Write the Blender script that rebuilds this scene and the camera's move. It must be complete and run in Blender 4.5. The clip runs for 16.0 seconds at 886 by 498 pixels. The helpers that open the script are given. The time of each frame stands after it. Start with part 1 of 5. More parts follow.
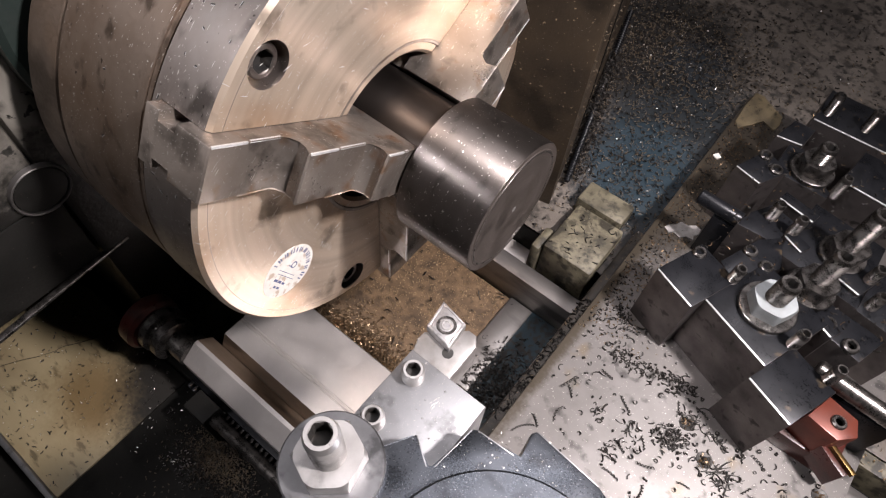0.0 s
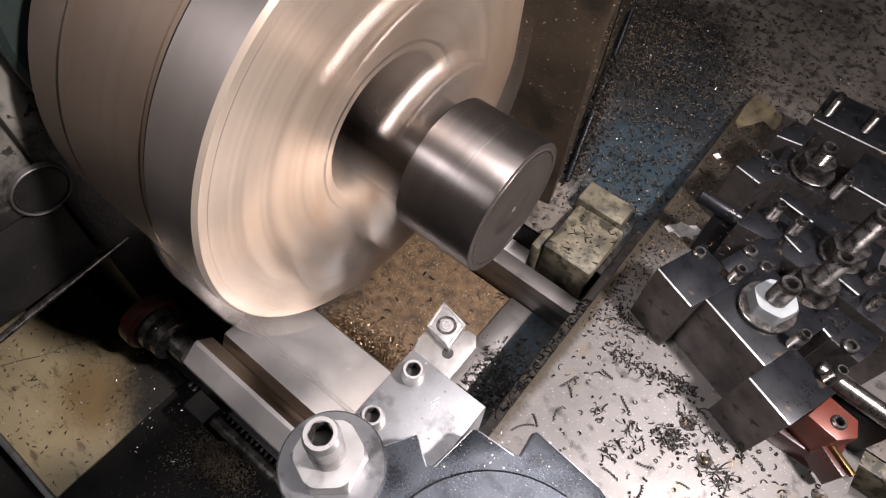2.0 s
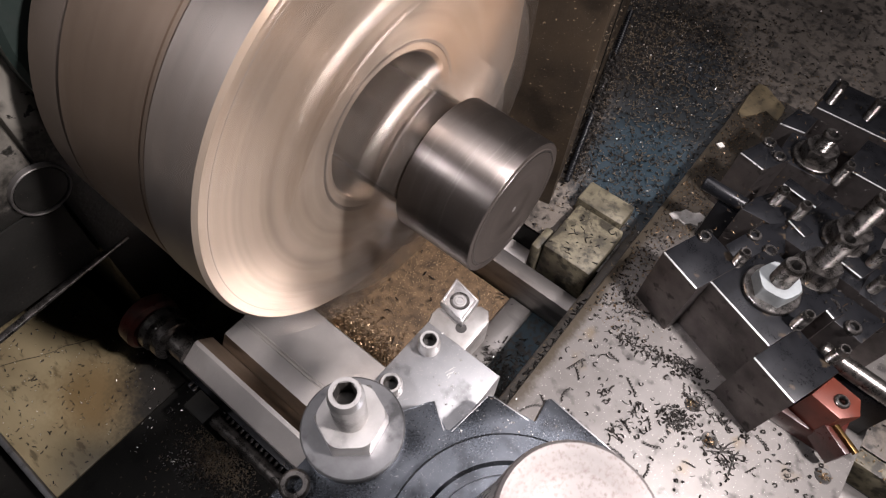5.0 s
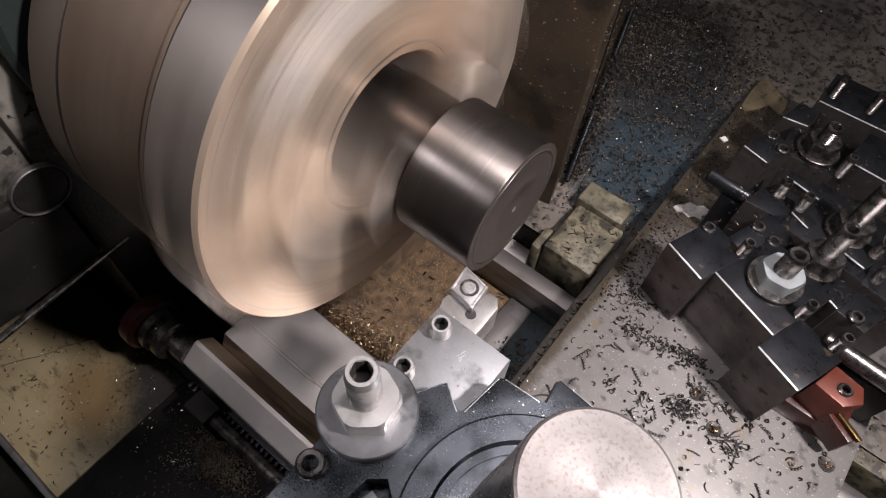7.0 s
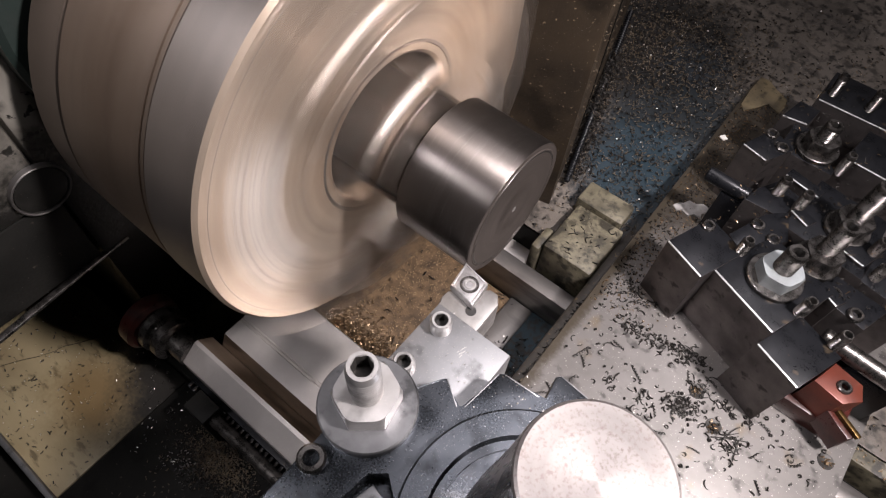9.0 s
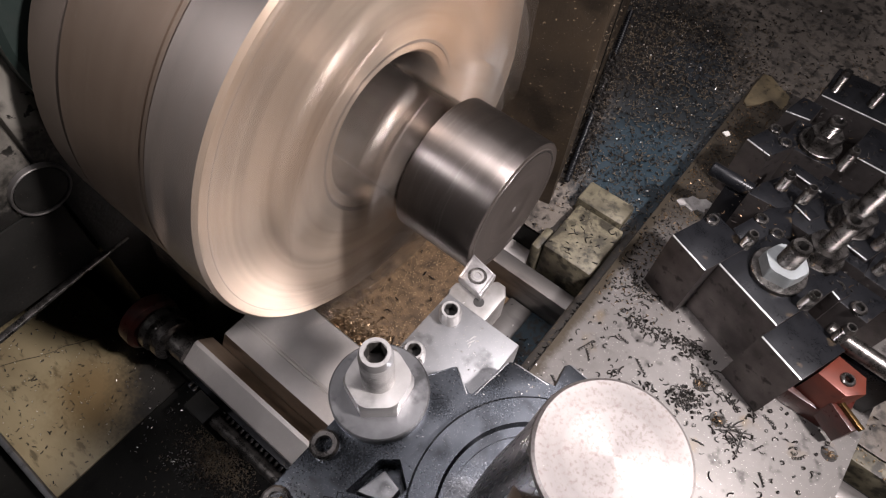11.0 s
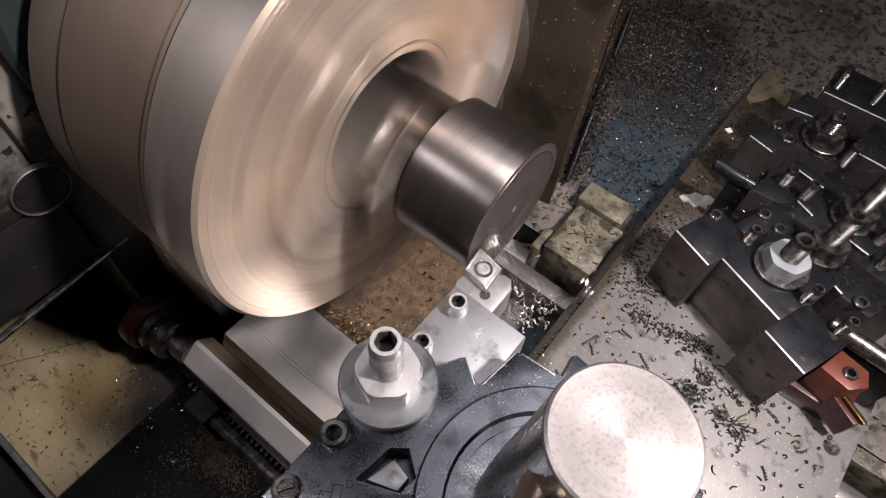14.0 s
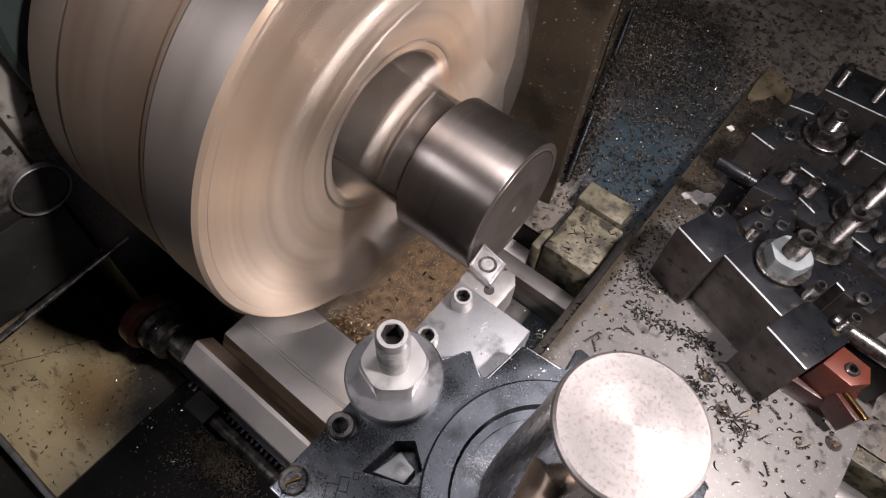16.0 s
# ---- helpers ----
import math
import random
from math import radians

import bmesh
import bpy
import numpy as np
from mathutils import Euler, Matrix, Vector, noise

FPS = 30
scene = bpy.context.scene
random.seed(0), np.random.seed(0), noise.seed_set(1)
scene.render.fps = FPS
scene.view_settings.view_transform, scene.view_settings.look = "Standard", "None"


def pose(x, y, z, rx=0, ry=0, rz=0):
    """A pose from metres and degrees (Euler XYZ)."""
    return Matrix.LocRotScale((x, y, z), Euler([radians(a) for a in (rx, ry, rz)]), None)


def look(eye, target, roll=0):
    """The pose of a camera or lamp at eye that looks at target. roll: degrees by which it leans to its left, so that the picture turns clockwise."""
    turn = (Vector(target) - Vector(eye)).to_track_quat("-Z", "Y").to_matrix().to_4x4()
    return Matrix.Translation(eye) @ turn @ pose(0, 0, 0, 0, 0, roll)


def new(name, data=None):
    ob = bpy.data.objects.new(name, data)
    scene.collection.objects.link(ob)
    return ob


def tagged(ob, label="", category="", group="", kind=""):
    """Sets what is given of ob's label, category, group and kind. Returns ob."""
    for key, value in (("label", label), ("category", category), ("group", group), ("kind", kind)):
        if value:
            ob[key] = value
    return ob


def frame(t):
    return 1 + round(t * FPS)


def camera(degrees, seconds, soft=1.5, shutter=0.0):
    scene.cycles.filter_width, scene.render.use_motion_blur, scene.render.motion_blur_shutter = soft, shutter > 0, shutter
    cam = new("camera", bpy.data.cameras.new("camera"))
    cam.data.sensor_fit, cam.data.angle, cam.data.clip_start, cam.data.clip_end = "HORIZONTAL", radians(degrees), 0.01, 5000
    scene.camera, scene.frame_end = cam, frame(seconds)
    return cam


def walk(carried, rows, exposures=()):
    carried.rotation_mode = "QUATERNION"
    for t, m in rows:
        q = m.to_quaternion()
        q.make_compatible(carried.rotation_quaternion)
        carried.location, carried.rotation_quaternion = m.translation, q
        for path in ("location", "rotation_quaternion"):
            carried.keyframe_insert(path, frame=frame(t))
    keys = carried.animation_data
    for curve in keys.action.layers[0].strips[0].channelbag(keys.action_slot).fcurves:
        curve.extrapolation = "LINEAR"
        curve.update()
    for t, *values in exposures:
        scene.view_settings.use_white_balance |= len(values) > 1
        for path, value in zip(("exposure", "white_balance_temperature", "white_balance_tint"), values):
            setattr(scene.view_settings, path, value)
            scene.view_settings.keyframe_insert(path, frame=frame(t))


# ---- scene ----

# Lathe: x runs along the spindle towards the tailstock, y away from the operator, z up.
# The spindle axis is the x axis; the chuck's front face lies at x = 0. Builders take millimetres.
cam = camera(71.083, 16.0, soft=1.2, shutter=0.8)
STAND = pose(0.16084, -0.17351, 0.25124, 32.4618, -2.6708, 39.0111)
walk(cam, [(0.0, STAND), (16.0, STAND)],
     exposures=[(0.0, 0.23), (0.8, 0.28), (1.2, 0.33), (4.1, 0.34), (6.4, -0.12), (8.05, -0.10), (8.45, 0.11), (11.4, 0.11), (16.0, 0.11)])

# ---- light: a machine lamp high over the tailstock end, a small bench lamp on the operator's side ----
world = bpy.data.worlds.new("workshop_air")
scene.world = world
world.use_nodes = True
world.node_tree.nodes["Background"].inputs[0].default_value = (0.80, 0.86, 1.0, 1)
world.node_tree.nodes["Background"].inputs[1].default_value = 0.010
lamp_data = bpy.data.lights.new("machine_lamp", "SPOT")
lamp_data.energy, lamp_data.color = 56.0, (1.0, 0.914, 0.92)
lamp_data.shadow_soft_size, lamp_data.spot_size, lamp_data.spot_blend = 0.034, radians(76), 1.0
lamp = new("machine_lamp", lamp_data)
lamp.matrix_world = look((0.49, 0.05, 0.57), (0.03, -0.09, -0.12))
side_data = bpy.data.lights.new("bench_lamp", "AREA")
side_data.shape, side_data.size, side_data.size_y = "RECTANGLE", 0.22, 0.06
side_data.energy, side_data.color = 4.4, (1.0, 0.945, 0.99)
side = new("bench_lamp", side_data)
side.matrix_world = look((-0.22, -0.52, 0.64), (0.05, -0.05, 0.0))
tube_data = bpy.data.lights.new("ceiling_tube", "AREA")
tube_data.shape, tube_data.size, tube_data.size_y = "RECTANGLE", 0.2, 0.9
tube_data.energy, tube_data.color = 5.6, (1.0, 0.93, 0.97)
tube = new("ceiling_tube", tube_data)
tube.matrix_world = look((0.16, 0.38, 1.30), (0.12, 0.05, -0.1))


# ---- materials ----
def material(name, a, b, scale=120.0, rough=0.4, metal=0.8, bump=0.15, fine=900.0, stretch=(1, 1, 1), spread=0.15,
             spots=None, spot_scale=60.0, spot_low=0.6, spot_high=0.7, turned="", scratch=0.0, pale=(0.6, 0.57, 0.53), grime=0.0, grime_scale=55.0, specks=0.0, gloss=0.5, groove="", drawn=0.8, keen=1.0):
    """Two colours mixed by a broad noise, fine grain in roughness and bump, and optional dirt spots."""
    m = bpy.data.materials.new(name)
    m.use_nodes = True
    t, n = m.node_tree, m.node_tree.nodes
    bsdf = n["Principled BSDF"]
    co = n.new("ShaderNodeTexCoord")
    mp = n.new("ShaderNodeMapping")
    mp.inputs["Scale"].default_value = stretch
    t.links.new(co.outputs["Object"], mp.inputs["Vector"])
    vec = mp.outputs["Vector"]
    if turned:
        sep = n.new("ShaderNodeSeparateXYZ")
        t.links.new(co.outputs["Object"], sep.inputs[0])
        i, j = {"x": (1, 2), "z": (0, 1)}[turned]
        com = n.new("ShaderNodeCombineXYZ")
        t.links.new(sep.outputs[i], com.inputs[0])
        t.links.new(sep.outputs[j], com.inputs[1])
        ln = n.new("ShaderNodeVectorMath")
        ln.operation = "LENGTH"
        t.links.new(com.outputs[0], ln.inputs[0])
        rad = n.new("ShaderNodeCombineXYZ")
        t.links.new(ln.outputs["Value"], rad.inputs[0])
        fine_vec = rad.outputs[0]
    else:
        fine_vec = vec

    def tex(v, s, detail=4.0):
        x = n.new("ShaderNodeTexNoise")
        x.inputs["Scale"].default_value, x.inputs["Detail"].default_value = s, detail
        t.links.new(v, x.inputs["Vector"])
        return x.outputs["Fac"]

    def ramp(v, lo, hi):
        x = n.new("ShaderNodeMapRange")
        x.inputs["From Min"].default_value, x.inputs["From Max"].default_value = lo, hi
        t.links.new(v, x.inputs["Value"])
        return x.outputs["Result"]

    def mix(f, c1, c2):
        x = n.new("ShaderNodeMix")
        x.data_type = "RGBA"
        t.links.new(f, x.inputs[0])
        for k, c in ((6, c1), (7, c2)):
            if isinstance(c, tuple):
                x.inputs[k].default_value = (*c, 1)
            else:
                t.links.new(c, x.inputs[k])
        return x.outputs[2]
    broad = tex(vec, scale)
    grain = tex(fine_vec, fine, 3.0)
    col = mix(ramp(broad, 0.33, 0.67), a, b)
    if turned:
        rings = n.new("ShaderNodeMath")
        rings.operation = "MULTIPLY"
        rings.inputs[1].default_value = 0.40
        t.links.new(ramp(tex(fine_vec, 130.0, 5.0), 0.38, 0.66), rings.inputs[0])
        col = mix(rings.outputs[0], col, tuple(0.45 * c for c in b))
    if spots:
        col = mix(ramp(tex(vec, spot_scale, 6.0), spot_low, spot_high), col, spots)
    if grime:
        dirt = ramp(tex(vec, grime_scale, 9.0), 0.66 - 0.26 * grime, 0.74 - 0.14 * grime)
        dull = n.new("ShaderNodeMath")
        dull.operation = "MULTIPLY"
        dull.inputs[1].default_value = 0.75
        t.links.new(dirt, dull.inputs[0])
        col = mix(dull.outputs[0], col, tuple(0.28 * c for c in b))
    if specks:
        drift = n.new("ShaderNodeMath")
        drift.operation = "MULTIPLY"
        t.links.new(ramp(tex(co.outputs["Object"], 2300.0, 2.0), 0.80 - 0.10 * specks, 0.85 - 0.10 * specks), drift.inputs[0])
        t.links.new(ramp(tex(co.outputs["Object"], 75.0, 4.0), 0.50, 0.66), drift.inputs[1])
        col = mix(drift.outputs[0], col, pale)
    for k in range(2 if scratch else 0):
        sm = n.new("ShaderNodeMapping")
        sm.vector_type = "TEXTURE"
        sm.inputs["Rotation"].default_value = ((0.5, 0.5, 0.6), (0.9, -0.6, 1.5))[k]
        sm.inputs["Scale"].default_value = [v / keen for v in ((1 / 90, 1 / 1100, 1 / 1100), (1 / 140, 1 / 1500, 1 / 1500))[k]]
        t.links.new(co.outputs["Object"], sm.inputs["Vector"])
        col = mix(ramp(tex(sm.outputs["Vector"], 1.0, 1.0), 0.80 - 0.08 * scratch, 0.82 - 0.08 * scratch), col, pale)
    t.links.new(col, bsdf.inputs["Base Color"])
    ro = n.new("ShaderNodeMapRange")
    ro.inputs["To Min"].default_value, ro.inputs["To Max"].default_value = max(rough - spread, 0.05), min(rough + spread, 1)
    ro.inputs["From Min"].default_value, ro.inputs["From Max"].default_value = 0.25, 0.75
    ad = n.new("ShaderNodeMath")
    ad.operation = "ADD"
    t.links.new(broad, ad.inputs[0])
    t.links.new(grain, ad.inputs[1])
    hf = n.new("ShaderNodeMath")
    hf.operation = "MULTIPLY"
    hf.inputs[1].default_value = 0.5
    t.links.new(ad.outputs[0], hf.inputs[0])
    t.links.new(hf.outputs[0], ro.inputs["Value"])
    t.links.new(ro.outputs["Result"], bsdf.inputs["Roughness"])
    bp = n.new("ShaderNodeBump")
    bp.inputs["Strength"].default_value, bp.inputs["Distance"].default_value = bump, 0.0004
    t.links.new(hf.outputs[0], bp.inputs["Height"])
    t.links.new(bp.outputs["Normal"], bsdf.inputs["Normal"])
    bsdf.inputs["Metallic"].default_value = metal
    if groove:   # turning marks run round this axis and draw the highlight across them
        tan = n.new("ShaderNodeTangent")
        tan.direction_type, tan.axis = "RADIAL", groove
        t.links.new(tan.outputs[0], bsdf.inputs["Tangent"])
        bsdf.inputs["Anisotropic"].default_value, bsdf.inputs["Anisotropic Rotation"].default_value = drawn, 0.25
    bsdf.inputs["Specular IOR Level"].default_value = gloss
    return m


FACE = material("turned_steel", (0.58, 0.49, 0.40), (0.45, 0.352, 0.266), 12, 0.34, 0.66, 0.05, 700, turned="x", spread=0.08, spots=(0.36, 0.235, 0.145), spot_scale=13, spot_low=0.47, spot_high=0.66, scratch=0.95, grime=0.3, grime_scale=40, specks=0.3, groove="X", drawn=0.3)
BARREL = material("worn_chuck_steel", (0.255, 0.205, 0.168), (0.145, 0.102, 0.073), 26, 0.42, 0.95, 0.12, 500, spots=(0.05, 0.038, 0.03), spot_scale=300, spot_low=0.69, spot_high=0.72, scratch=0.8, spread=0.09, grime=0.42, grime_scale=70, specks=0.2, stretch=(1.6, 1, 1))
BACKPLATE = material("stained_cast_iron", (0.22, 0.19, 0.17), (0.16, 0.12, 0.09), 18, 0.45, 0.95, 0.2, 600, grime=0.5, grime_scale=30, specks=0.2)
JAW = material("hardened_jaw_steel", (0.37, 0.33, 0.295), (0.265, 0.228, 0.198), 48, 0.36, 0.85, 0.15, 900, spots=(0.25, 0.15, 0.09), spot_scale=70, spot_low=0.57, spot_high=0.70, scratch=0.95, grime=0.45, grime_scale=60, specks=0.3)
DARK_HOLE = material("oily_dark_steel", (0.03, 0.03, 0.03), (0.05, 0.045, 0.04), 200, 0.5, 0.6, 0.2)
BAR = material("black_scale_bar", (0.14, 0.124, 0.116), (0.105, 0.093, 0.086), 60, 0.40, 0.95, 0.28, 1200, stretch=(1.5, 1, 1), spread=0.09, spots=(0.6, 0.57, 0.54), spot_scale=430, spot_low=0.665, spot_high=0.70, scratch=0.5, grime=0.3, grime_scale=60, specks=0.7, groove="X")
BAR_END = material("sawn_bar_end", (0.095, 0.08, 0.07), (0.13, 0.11, 0.1), 80, 0.46, 0.75, 0.1, 1500, turned="x", grime=0.3, grime_scale=60, specks=0.3)
NECK = material("dark_turned_neck", (0.055, 0.046, 0.041), (0.07, 0.06, 0.054), 18, 0.36, 0.95, 0.04, 900, spread=0.05, groove="X", drawn=0.5)
BRIGHT = material("bright_steel", (0.56, 0.545, 0.535), (0.38, 0.365, 0.355), 70, 0.36, 0.8, 0.1, 1500, scratch=0.6, grime=0.35, grime_scale=55, keen=2.6)
HOLDER = material("grey_ground_steel", (0.31, 0.312, 0.32), (0.235, 0.237, 0.245), 70, 0.48, 0.9, 0.1, 1500, scratch=0.6, grime=0.4, grime_scale=90, keen=2.6)
BLUED = material("blued_steel", (0.05, 0.056, 0.065), (0.085, 0.092, 0.104), 60, 0.31, 0.9, 0.12, 1200, spots=(0.13, 0.132, 0.138), spot_scale=45, spot_low=0.56, spot_high=0.74, scratch=0.9, pale=(0.30, 0.30, 0.31), grime=0.45, grime_scale=90, specks=0.12, keen=2.6)
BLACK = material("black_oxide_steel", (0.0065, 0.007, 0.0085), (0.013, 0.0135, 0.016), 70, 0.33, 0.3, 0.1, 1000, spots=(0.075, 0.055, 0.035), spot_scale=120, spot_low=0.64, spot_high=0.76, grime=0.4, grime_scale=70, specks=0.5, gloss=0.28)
# Sides of the black holders: cloudy reflections painted as a lighter grey.
BLACK_SIDE = material("black_steel_side_sheen", (0.19, 0.17, 0.165), (0.10, 0.09, 0.088), 45, 0.48, 0.95, 0.1, 800, grime=0.25, grime_scale=130, specks=0.3)
SCREW = material("screw_steel", (0.10, 0.094, 0.088), (0.23, 0.215, 0.205), 150, 0.30, 0.95, 0.1, 1500, grime=0.5, grime_scale=160, specks=0.4)
EDGE = material("worn_bright_edge", (0.85, 0.85, 0.86), (0.7, 0.7, 0.7), 300, 0.36, 0.75, 0.3, 2500)
PLATE = material("oily_slide_plate", (0.222, 0.209, 0.2), (0.182, 0.171, 0.163), 60, 0.43, 0.5, 0.16, 900, spots=(0.21, 0.165, 0.11), spot_scale=34, spot_low=0.62, spot_high=0.74, scratch=0.75, grime=0.35, grime_scale=95, specks=0.25)
WAY = material("scraped_bed_way", (0.52, 0.49, 0.467), (0.46, 0.43, 0.41), 60, 0.45, 0.9, 0.03, 900, scratch=0.7, specks=0.25)
VALLEY = material("dark_brown_slope", (0.26, 0.2, 0.15), (0.15, 0.11, 0.08), 40, 0.4, 0.7, 0.1, 700, stretch=(0.3, 1, 1), grime=0.4, grime_scale=60, specks=0.2)
SLUDGE = material("rusty_oily_casting", (0.145, 0.094, 0.053), (0.072, 0.046, 0.026), 110, 0.6, 0.0, 1.0, 900, spots=(0.05, 0.033, 0.021), spot_scale=60, spot_low=0.53, spot_high=0.70, grime=0.45, grime_scale=200, specks=0.6, gloss=0.35)
TRAY = material("dirty_cream_tray", (0.25, 0.208, 0.126), (0.135, 0.105, 0.06), 14, 0.42, 0.0, 0.3, 500, spots=(0.022, 0.018, 0.012), spot_scale=300, spot_low=0.67, spot_high=0.70, stretch=(0.6, 1.4, 1), grime=0.3, grime_scale=120, specks=0.5, gloss=0.2)
# Oily black paint; on the lower gearbox front its black stands in for shade.
DARKTRAY = material("oily_or_shaded_paint", (0.006, 0.006, 0.0055), (0.011, 0.0105, 0.0095), 30, 0.58, 0.0, 0.5, 600, spots=(0.04, 0.035, 0.028), spot_scale=320, spot_low=0.69, spot_high=0.73, grime=0.3, grime_scale=50, specks=0.4, gloss=0.1)
BLUEPAINT = material("oily_blue_paint", (0.018, 0.042, 0.06), (0.022, 0.032, 0.036), 16, 0.5, 0.0, 1.0, 500, spots=(0.025, 0.022, 0.02), spot_scale=240, spot_low=0.50, spot_high=0.57, grime=0.6, grime_scale=120, specks=0.5)
GUARD = material("oily_brown_panel", (0.094, 0.082, 0.068), (0.05, 0.043, 0.036), 14, 0.5, 0.0, 1.0, 700, spots=(0.16, 0.12, 0.07), spot_scale=420, spot_low=0.60, spot_high=0.66, grime=0.6, grime_scale=90, specks=0.75, gloss=0.4)
RIM = material("chuck_rim_steel", (0.325, 0.292, 0.272), (0.215, 0.185, 0.168), 30, 0.38, 0.95, 0.12, 500, scratch=0.95, spots=(0.05, 0.042, 0.036), spot_scale=330, spot_low=0.675, spot_high=0.705, spread=0.1, grime=0.4, grime_scale=45, specks=0.3, stretch=(1.5, 1, 1))
HOUSING = material("rusty_brown_housing", (0.043, 0.031, 0.02), (0.02, 0.0148, 0.0102), 18, 0.5, 0.0, 1.0, 500, spots=(0.22, 0.17, 0.11), spot_scale=420, spot_low=0.66, spot_high=0.72, grime=0.5, grime_scale=30, specks=0.8, gloss=0.25)
HEAD = material("grimy_grey_headstock", (0.15, 0.14, 0.122), (0.085, 0.078, 0.067), 25, 0.42, 0.0, 1.0, 420, spots=(0.008, 0.0075, 0.006), spot_scale=150, spot_low=0.59, spot_high=0.63, grime=0.6, grime_scale=60, specks=0.35, gloss=0.3)
GREEN = material("dark_green_paint", (0.012, 0.022, 0.019), (0.018, 0.022, 0.02), 25, 0.4, 0.0, 0.3, 500)
YELLOWBOX = material("stained_yellow_casting", (0.165, 0.146, 0.10), (0.06, 0.052, 0.033), 60, 0.6, 0.0, 1.0, 500, spots=(0.028, 0.024, 0.016), spot_scale=85, spot_low=0.52, spot_high=0.62, grime=0.6, grime_scale=190, specks=0.8)
RED = material("red_tool_steel", (0.125, 0.027, 0.015), (0.085, 0.02, 0.012), 80, 0.4, 0.3, 0.1, 900, grime=0.3, grime_scale=90, specks=0.2)
DARKRED = material("grimy_red_paint", (0.06, 0.0125, 0.009), (0.024, 0.008, 0.0065), 80, 0.35, 0.0, 0.6, 500, grime=0.5, grime_scale=90, specks=0.3)
GOLD = material("titanium_gold", (0.12, 0.075, 0.03), (0.08, 0.05, 0.022), 200, 0.35, 1, 0.1)
CHIP_BLACK = material("burnt_chip", (0.012, 0.0105, 0.0095), (0.03, 0.026, 0.023), 300, 0.5, 0.3, 0.1, gloss=0.4)
CHIP_STRAW = material("straw_chip", (0.20, 0.155, 0.105), (0.06, 0.044, 0.029), 40, 0.5, 0.3, 0.1)
CHIP_GOLD = material("tan_chip", (0.32, 0.23, 0.145), (0.16, 0.105, 0.06), 60, 0.35, 0.9, 0.1)
CHIP_BRASSY = material("golden_grit", (0.42, 0.31, 0.18), (0.24, 0.165, 0.09), 60, 0.45, 0.5, 0.1)
CHIP_BRIGHT = material("fresh_steel_chip", (0.75, 0.72, 0.69), (0.55, 0.53, 0.51), 100, 0.3, 1, 0.1)
WHITE = material("white_print", (0.70, 0.68, 0.64), (0.60, 0.58, 0.54), 150, 0.5, 0.0, 0.05, spots=(0.42, 0.34, 0.27), spot_scale=160, spot_low=0.56, spot_high=0.62)
FLAKE = material("pale_crumbled_scale", (0.36, 0.345, 0.335), (0.19, 0.18, 0.172), 160, 0.5, 0.0, 1.0, 900, grime=0.3, grime_scale=200)
SCRAP = material("dirty_yellow_plastic", (0.15, 0.118, 0.068), (0.06, 0.048, 0.031), 45, 0.45, 0.0, 0.6, 700, grime=0.4, grime_scale=140, specks=0.4)
DULL_WASHER = material("scuffed_washer_steel", (0.21, 0.21, 0.215), (0.13, 0.13, 0.135), 90, 0.38, 0.85, 0.15, 1200, grime=0.3, grime_scale=110)
RAIL = material("dull_rail_steel", (0.24, 0.228, 0.22), (0.17, 0.16, 0.152), 30, 0.45, 0.9, 0.05, 900, stretch=(0.25, 1, 1), grime=0.4, grime_scale=50, specks=0.2)
KNOB_SIDE = material("polished_knob_flank", (0.5, 0.465, 0.45), (0.38, 0.345, 0.33), 60, 0.27, 1.0, 0.05, 900, stretch=(1, 1, 0.1), spread=0.06)
KNOB = material("turned_knob_steel", (0.245, 0.228, 0.22), (0.21, 0.193, 0.186), 70, 0.5, 0.9, 0.02, 1200, turned="z", spread=0.03, spots=(0.15, 0.125, 0.117), spot_scale=1300, spot_low=0.5, spot_high=0.72, specks=0.1, groove="Z", drawn=0.38)
TOOLSTEEL = material("satin_tool_steel", (0.30, 0.29, 0.28), (0.2, 0.19, 0.182), 120, 0.45, 0.75, 0.15, 1200, spots=(0.2, 0.18, 0.17), spot_scale=200, spot_low=0.55, spot_high=0.75)
CARBIDE = material("worn_carbide", (0.44, 0.43, 0.43), (0.27, 0.26, 0.26), 260, 0.42, 0.85, 0.2, 1500, scratch=0.9, keen=2.6)
NUT = material("zinc_nut", (0.44, 0.47, 0.48), (0.34, 0.365, 0.375), 120, 0.46, 0.75, 0.1, 1200)
INK = material("blue_ink", (0.04, 0.06, 0.16), (0.06, 0.08, 0.18), 200, 0.5, 0.0, 0.05)



